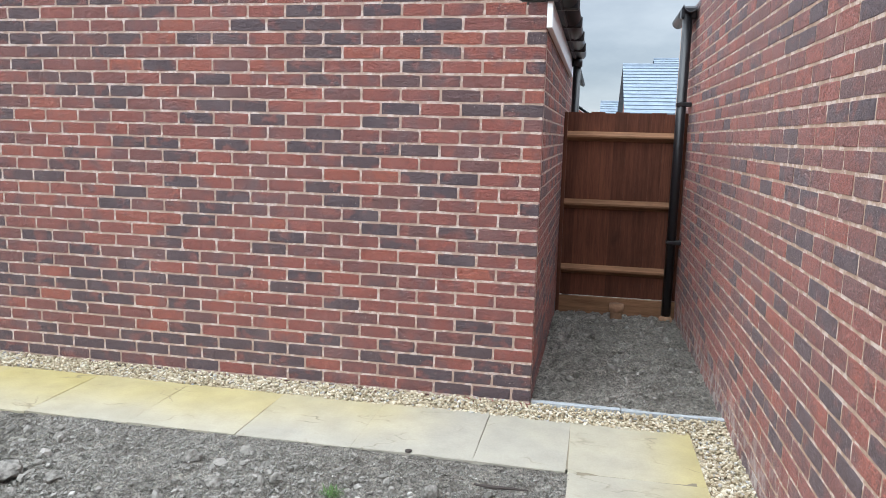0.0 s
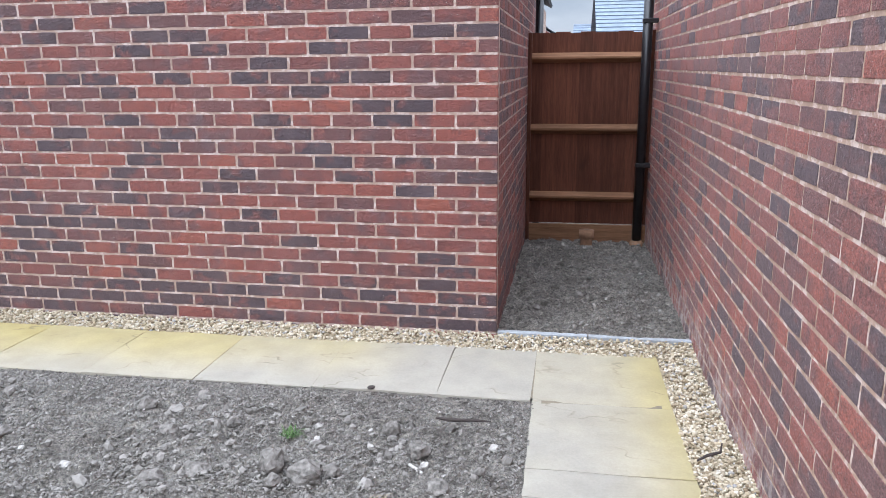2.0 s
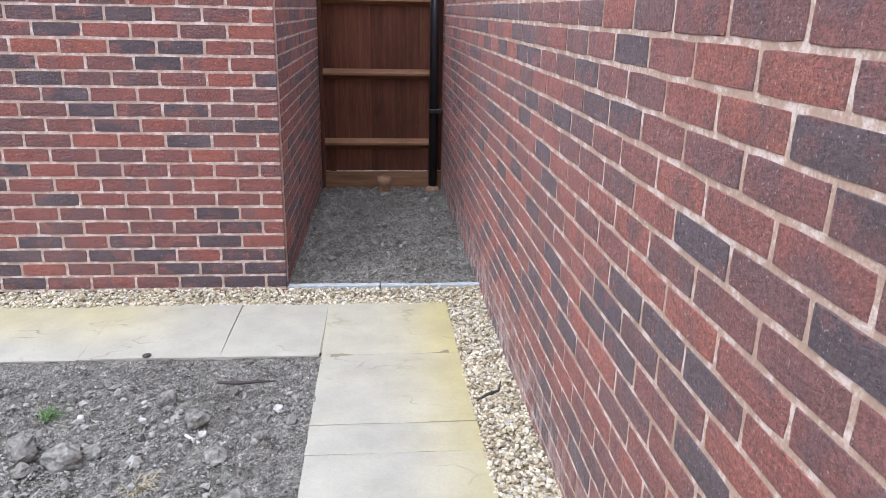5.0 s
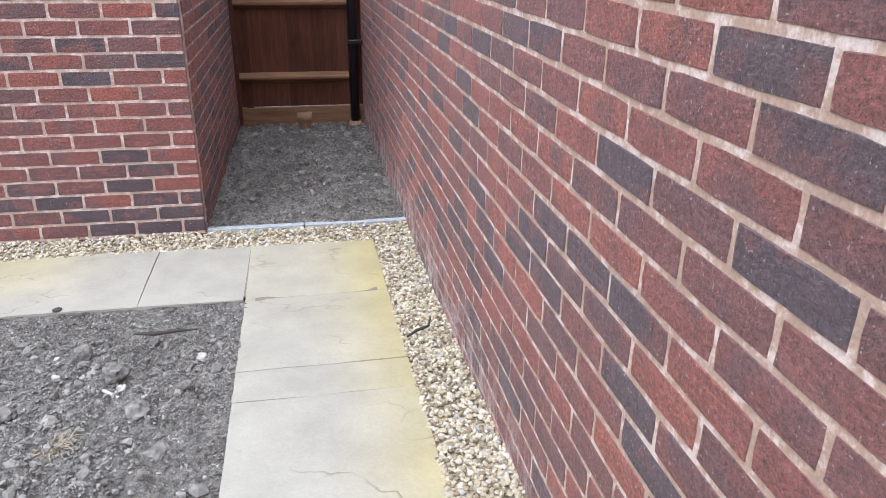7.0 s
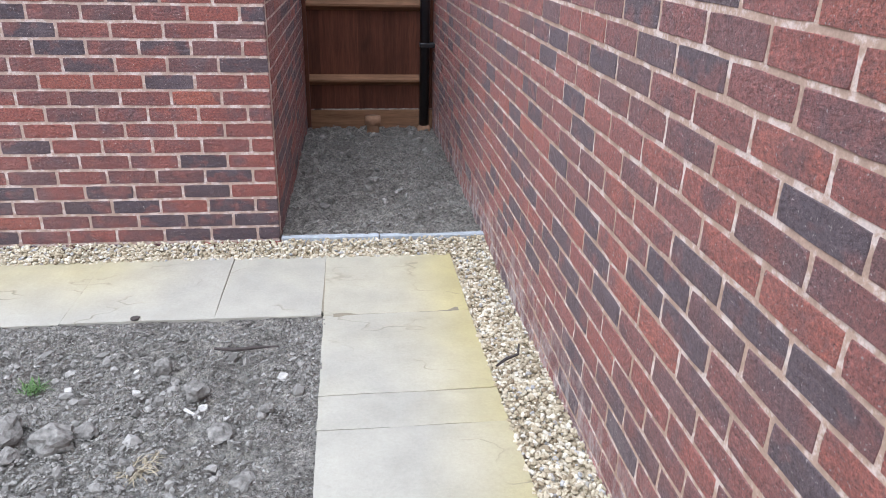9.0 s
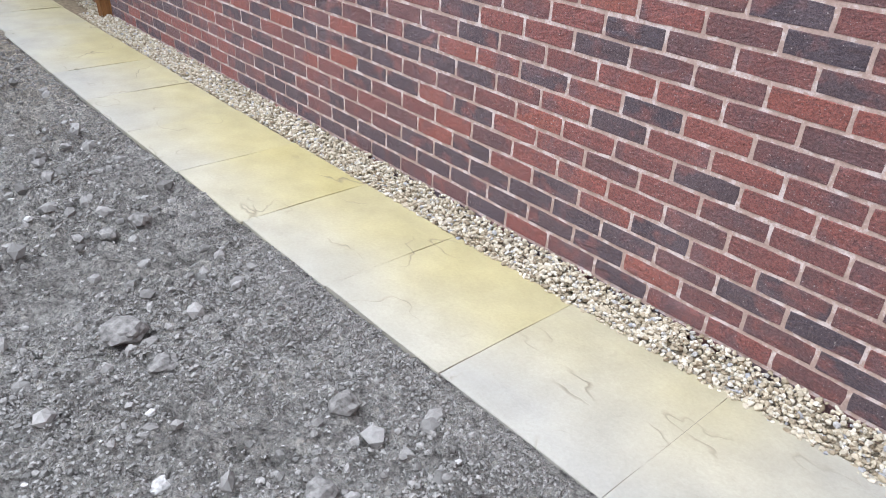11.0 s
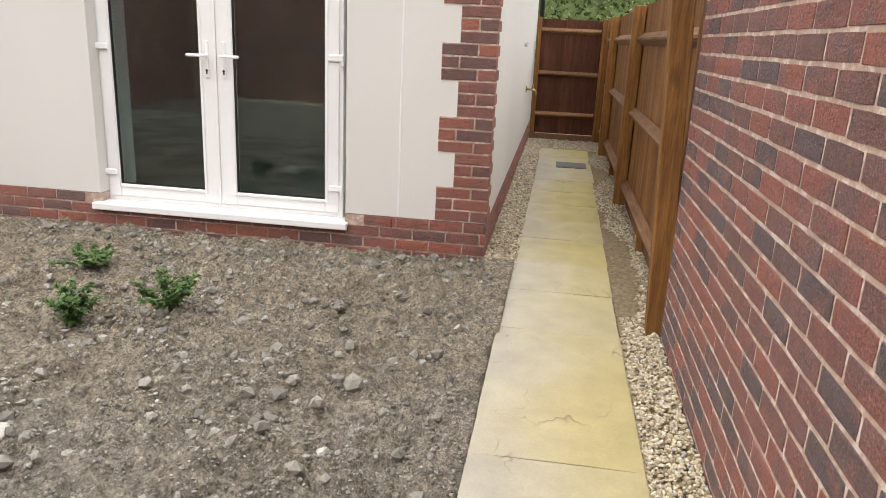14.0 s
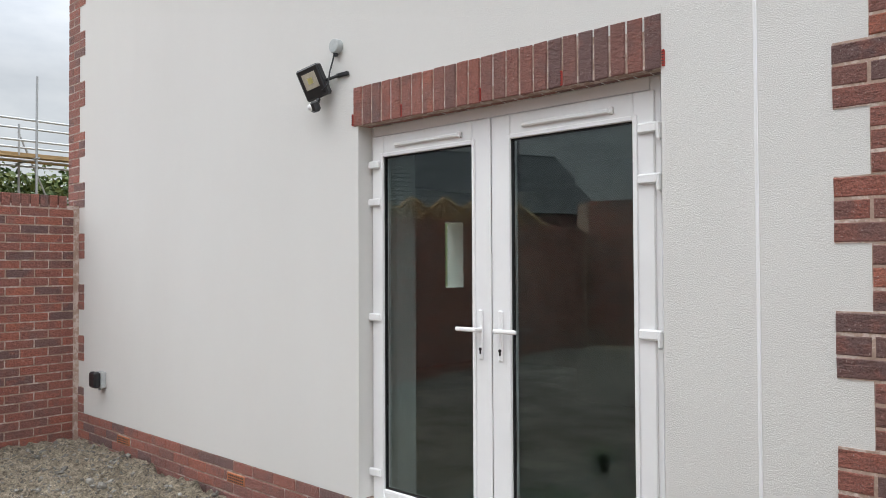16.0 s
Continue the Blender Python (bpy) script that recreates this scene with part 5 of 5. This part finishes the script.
def brick_template(seed):
    """Unit brick: length along x, face at y = 0 looking to -y, height along z, chamfered and slightly uneven."""
    r = random.Random(seed)
    c, d = 0.0035, BD
    q = lambda s: r.uniform(-s, s)
    fr = [(c + q(.001), q(.0016), c + q(.001)), (1 - c + q(.001), q(.0016), c + q(.001)), (1 - c + q(.001), q(.0016), 1 - c + q(.001)), (c + q(.001), q(.0016), 1 - c + q(.001))]
    ring = [(q(.0015), c, q(.0015)), (1 + q(.0015), c, q(.0015)), (1 + q(.0015), c, 1 + q(.0015)), (q(.0015), c, 1 + q(.0015))]
    back = [(0, d, 0), (1, d, 0), (1, d, 1), (0, d, 1)]
    return fr, ring, back


B_FACES = [(0, 1, 2, 3)] + [(k, 4 + k, 4 + (k + 1) % 4, (k + 1) % 4) for k in range(4)] + [(4 + k, 8 + k, 8 + (k + 1) % 4, 4 + (k + 1) % 4) for k in range(4)]
B_FACES = [f[::1] for f in B_FACES]


def brick_verts(w, h, seed, d=None):
    out = []
    for grp in brick_template(seed):
        for x, y, z in grp:
            px = w * round(x) + (x - round(x))
            pz = h * round(z) + (z - round(z))
            out.append((px, (d if d and y == BD else y), pz))
    return out


def worn_brick(w, h, seed):
    """A brick face with a ragged, rounded outline that sinks into the mortar: front outline and a lower ring."""
    r = random.Random(seed * 7 + 3)
    q = lambda s: r.uniform(-s, s)
    outline = []
    nl, ns = (4, 2) if w > 0.08 else (2, 3)
    for i in range(nl):
        outline.append((w * i / nl, 0.0))
    for i in range(ns):
        outline.append((w, h * i / ns))
    for i in range(nl):
        outline.append((w * (1 - i / nl), h))
    for i in range(ns):
        outline.append((0.0, h * (1 - i / ns)))
    front, ring = [], []
    for x, z in outline:
        corner = (x in (0.0, w)) and (z in (0.0, h))
        sx, sz = (1 if x == 0.0 else -1 if x == w else 0), (1 if z == 0.0 else -1 if z == h else 0)
        c = 0.0018 + q(0.0012) + (0.0016 if corner else 0)
        front.append((x + sx * c + q(0.0008), q(0.0006), z + sz * c + q(0.0008)))
        ring.append((x + sx * (q(0.0013) - 0.0011), 0.0085, z + sz * (q(0.0013) - 0.0011)))
    n = len(outline)
    centre = (w / 2 + q(0.01), q(0.001) - 0.0006, h / 2 + q(0.006))
    return front + ring + [centre], [(2 * n, k, (k + 1) % n) for k in range(n)] + [(k, n + k, n + (k + 1) % n, (k + 1) % n) for k in range(n)]


def brick_geometry(w, h, seed, d):
    if d is None:
        return worn_brick(w, h, seed)
    return brick_verts(w, h, seed, d), B_FACES


BRICK_MESHES = {}


def brick_mesh(w, h, seed, material, d=None):
    key = (round(w, 4), round(h, 4), seed, material.name, d)
    if key not in BRICK_MESHES:
        me = bpy.data.meshes.new("brick")
        bv, bf = brick_geometry(w, h, seed, d)
        me.from_pydata(bv, [], bf)
        me.materials.append(material)
        BRICK_MESHES[key] = me
    return BRICK_MESHES[key]


def put_bricks(parent, m, bricks, material, near=None, rest_name="brickwork", d=None):
    """bricks: rows (x0, z0, w, h) in the wall's own frame m; up to 300 inside near become objects, the rest one joined part."""
    count, vs, fs = 0, [], []
    r = random.Random(len(bricks))
    for x0, z0, w, h in bricks:
        lean = pose(x0, r.uniform(-0.0006, 0.0004), z0 + r.uniform(-0.001, 0.001), 0, 0, r.uniform(-0.13, 0.13))
        seed = r.randrange(12)
        if (near is None or near(x0, z0)) and count < 300:
            ob = new("brick", brick_mesh(w, h, seed, material, d))
            ob.parent = parent
            ob.matrix_basis = m @ lean
            count += 1
        else:
            base = len(vs)
            mm = m @ lean
            bv, bf = brick_geometry(w, h, seed, d)
            vs += [tuple(mm @ Vector(p)) for p in bv]
            fs += [tuple(base + i for i in f) for f in bf]
    if vs:
        tagged(arrays_object(rest_name, vs, fs, material, parent), kind="stuff")


def stretcher_bond(length, c0, c1, zbase=0.0, first_odd=0.1025, phase=0.0, inside=None):
    """Courses c0..c1 - 1 (1 is the first above zbase) from x = 0 to length."""
    rows = []
    for c in range(c0, c1):
        z = zbase + (c - 1) * 0.075 + 0.005
        x = -phase
        if c % 2 and first_odd:
            w = first_odd
            if x + w > 0.02:
                rows.append((max(x, 0), z, w - max(0, -x), BH))
            x += w + BJ
        while x < length - 0.02:
            a, b = max(x, 0.0), min(x + BL, length)
            if b - a > 0.03 and (inside is None or inside((a + b) / 2, z + 0.03)):
                rows.append((a, z, b - a, BH))
            x += BL + BJ
    return rows


# garage gable: frame runs from the corner towards -x, so mirror by starting at the far end
def mirrored(rows, length):
    return [(length - x - w, z, w, h) for x, z, w, h in rows]


GL = 6.22
gable = stretcher_bond(GL, -1, 50, inside=lambda x, z: z < 2.06 or (z < 2.04 + GABLE_PITCH * min(x, GL - x) and min(x, GL - x) > 0.1))
gable = mirrored(gable, GL)
put_bricks(wall_garage, pose(-GL, 0, 0), [b for b in gable if b[1] < 0.16], M_BRICK_D, lambda x, z: x > GL - 2.2 and z > 0, "base_brickwork")
put_bricks(wall_garage, pose(-GL, 0, 0), [b for b in gable if b[1] >= 0.16], M_BRICK, lambda x, z: (x > GL - 2.2 and z < 1.95 and z > 0))
# passage side of the garage
side = stretcher_bond(3.9, -1, 29, first_odd=0)
side = [(x - 0.1075 if int(round((z - 0.005) / 0.075)) % 2 else x, z, w, h) for x, z, w, h in side]
side = [(max(x, 0.107 if x < 0.05 else x), z, w - max(0, (0.107 if x < 0.05 else x) - x), h) for x, z, w, h in side]
put_bricks(wall_passage, pose(0, 0, 0, 0, 0, 90), [b for b in side if b[2] > 0.04], M_BRICK, lambda x, z: x < 2.9)
# long wall on the other side
EAST_PHASE = 0.1325
east = stretcher_bond(10.9, -2, 35, zbase=0.044, phase=EAST_PHASE)
put_bricks(wall_east, EAST @ pose(1.061, 3.5, 0, 0, 0, -90), east, M_BRICK_B, lambda x, z: 4.2 < x < 6.6 and z < 1.6)
# garden wall with soldier coping
south = stretcher_bond(8.3, -1, 27, zbase=0.05)
put_bricks(wall_south, pose(0.98, -7.433, 0, 0, 0, 180), south, M_BRICK_H, lambda x, z: x > 6.0)
put_bricks(wall_south, pose(0.98, -7.433, 0, 0, 0, 180), [(0.075 * k, 2.008, 0.065, 0.105) for k in range(110)], M_BRICK_H, lambda x, z: True, d=0.24)

# house plinth, quoins and lintel
plinth = [(x, z, w, h) for x, z, w, h in stretcher_bond(HC - HL, -5, 1, zbase=0.205)]
plinth = [b for b in plinth if not (b[1] > 0.08 and b[0] + b[2] > OP_L - HL - 0.02 and b[0] < OP_R - HL)]
AIR = [(-4.928 - 0.11 - HL, 0.055), (-6.558 - 0.11 - HL, 0.055)]
plinth = [b for b in plinth if not any(abs(b[0] + b[2] / 2 - ax - 0.1) < 0.17 and abs(b[1] - az) < 0.03 for ax, az in AIR)]
extra = []
for ax, az in AIR:
    row = sorted(b for b in stretcher_bond(HC - HL, -5, 1, zbase=0.205) if abs(b[1] - az) < 0.03)
    hit = [b for b in row if abs(b[0] + b[2] / 2 - ax - 0.1) < 0.17]
    lo_, hi_ = min(b[0] for b in hit), max(b[0] + b[2] for b in hit)
    z = hit[0][1]
    extra += [(lo_, z, ax - 0.01 - lo_, BH), (ax + 0.225, z, hi_ - ax - 0.225, BH)]
plinth += [b for b in extra if b[2] > 0.02]
m_front = pose(HX + 0.004, HL, 0, 0, 0, 90)
put_bricks(house, m_front, plinth, M_BRICK_H)
put_bricks(house, pose(-14.2, HC + 0.002, 0, 0, 0, 180) @ Matrix.Translation((-6.85, 0, 0)), stretcher_bond(6.75, -5, 1, zbase=0.205), M_BRICK_H, lambda x, z: x < 1.6)
quoins = []
for k in range(22):
    long_ = k % 2 == 0
    for j in range(3):
        z = 0.213 + 0.2255 * k + 0.075 * j
        a, b = 0.2225, 0.1075
        if long_:
            cells = [(0, b), (b + BJ, a)] if j != 1 else [(0, a), (a + BJ, b)]
        else:
            cells = [(0, a + 0.005)] if j != 1 else [(0, 0.109), (0.119, 0.109)]
        quoins += [(x, z, w, BH) for x, w in cells]
bm = bmesh.new()
for k in range(22):
    z0, wd = 0.209 + 0.2255 * k, (0.338 if k % 2 == 0 else 0.229)
    add_box(bm, HX - 0.11, HX + 0.0032, HC - wd + 0.004, HC + 0.0032, z0, z0 + 0.2245)
    add_box(bm, HX - 0.11, HX + 0.0032, HL - 0.003, HL + wd - 0.006, z0, z0 + 0.2245)
tagged(mesh_object("quoin_mortar", bm, M_MORTAR, house), kind="stuff")
W = HC - HL
put_bricks(house, pose(HX + 0.006, HL, 0, 0, 0, 90), [(W - x - w + 0.004, z, w, h) for x, z, w, h in quoins], M_BRICK_H, d=0.1)
put_bricks(house, pose(HX + 0.006, HL, 0, 0, 0, 90), [(x - 0.004, z, w, h) for x, z, w, h in quoins], M_BRICK_H, lambda x, z: z < 3.6, d=0.1)
ret = [(0.0, 0.213 + 0.2255 * k + 0.075 * j, (0.11 if (k + j) % 2 else 0.215), BH) for k in range(22) for j in range(3)]
put_bricks(house, pose(HX - 0.0, HC + 0.006, 0, 0, 0, 180), ret, M_BRICK_H, lambda x, z: z < 3.0, d=0.03)
put_bricks(house, pose(HX + 0.008, OP_L - 0.034, 0, 0, 0, 90), [(0.076 * k, 2.268, 0.066, 0.215) for k in range(24)], M_BRICK_H, d=0.1)
put_bricks(house, pose(HX + 0.002, OP_L - 0.034, 0, 0, 0, 90), [(0.0, 2.266, 1.82, 0.214)], M_MORTAR, d=0.05)
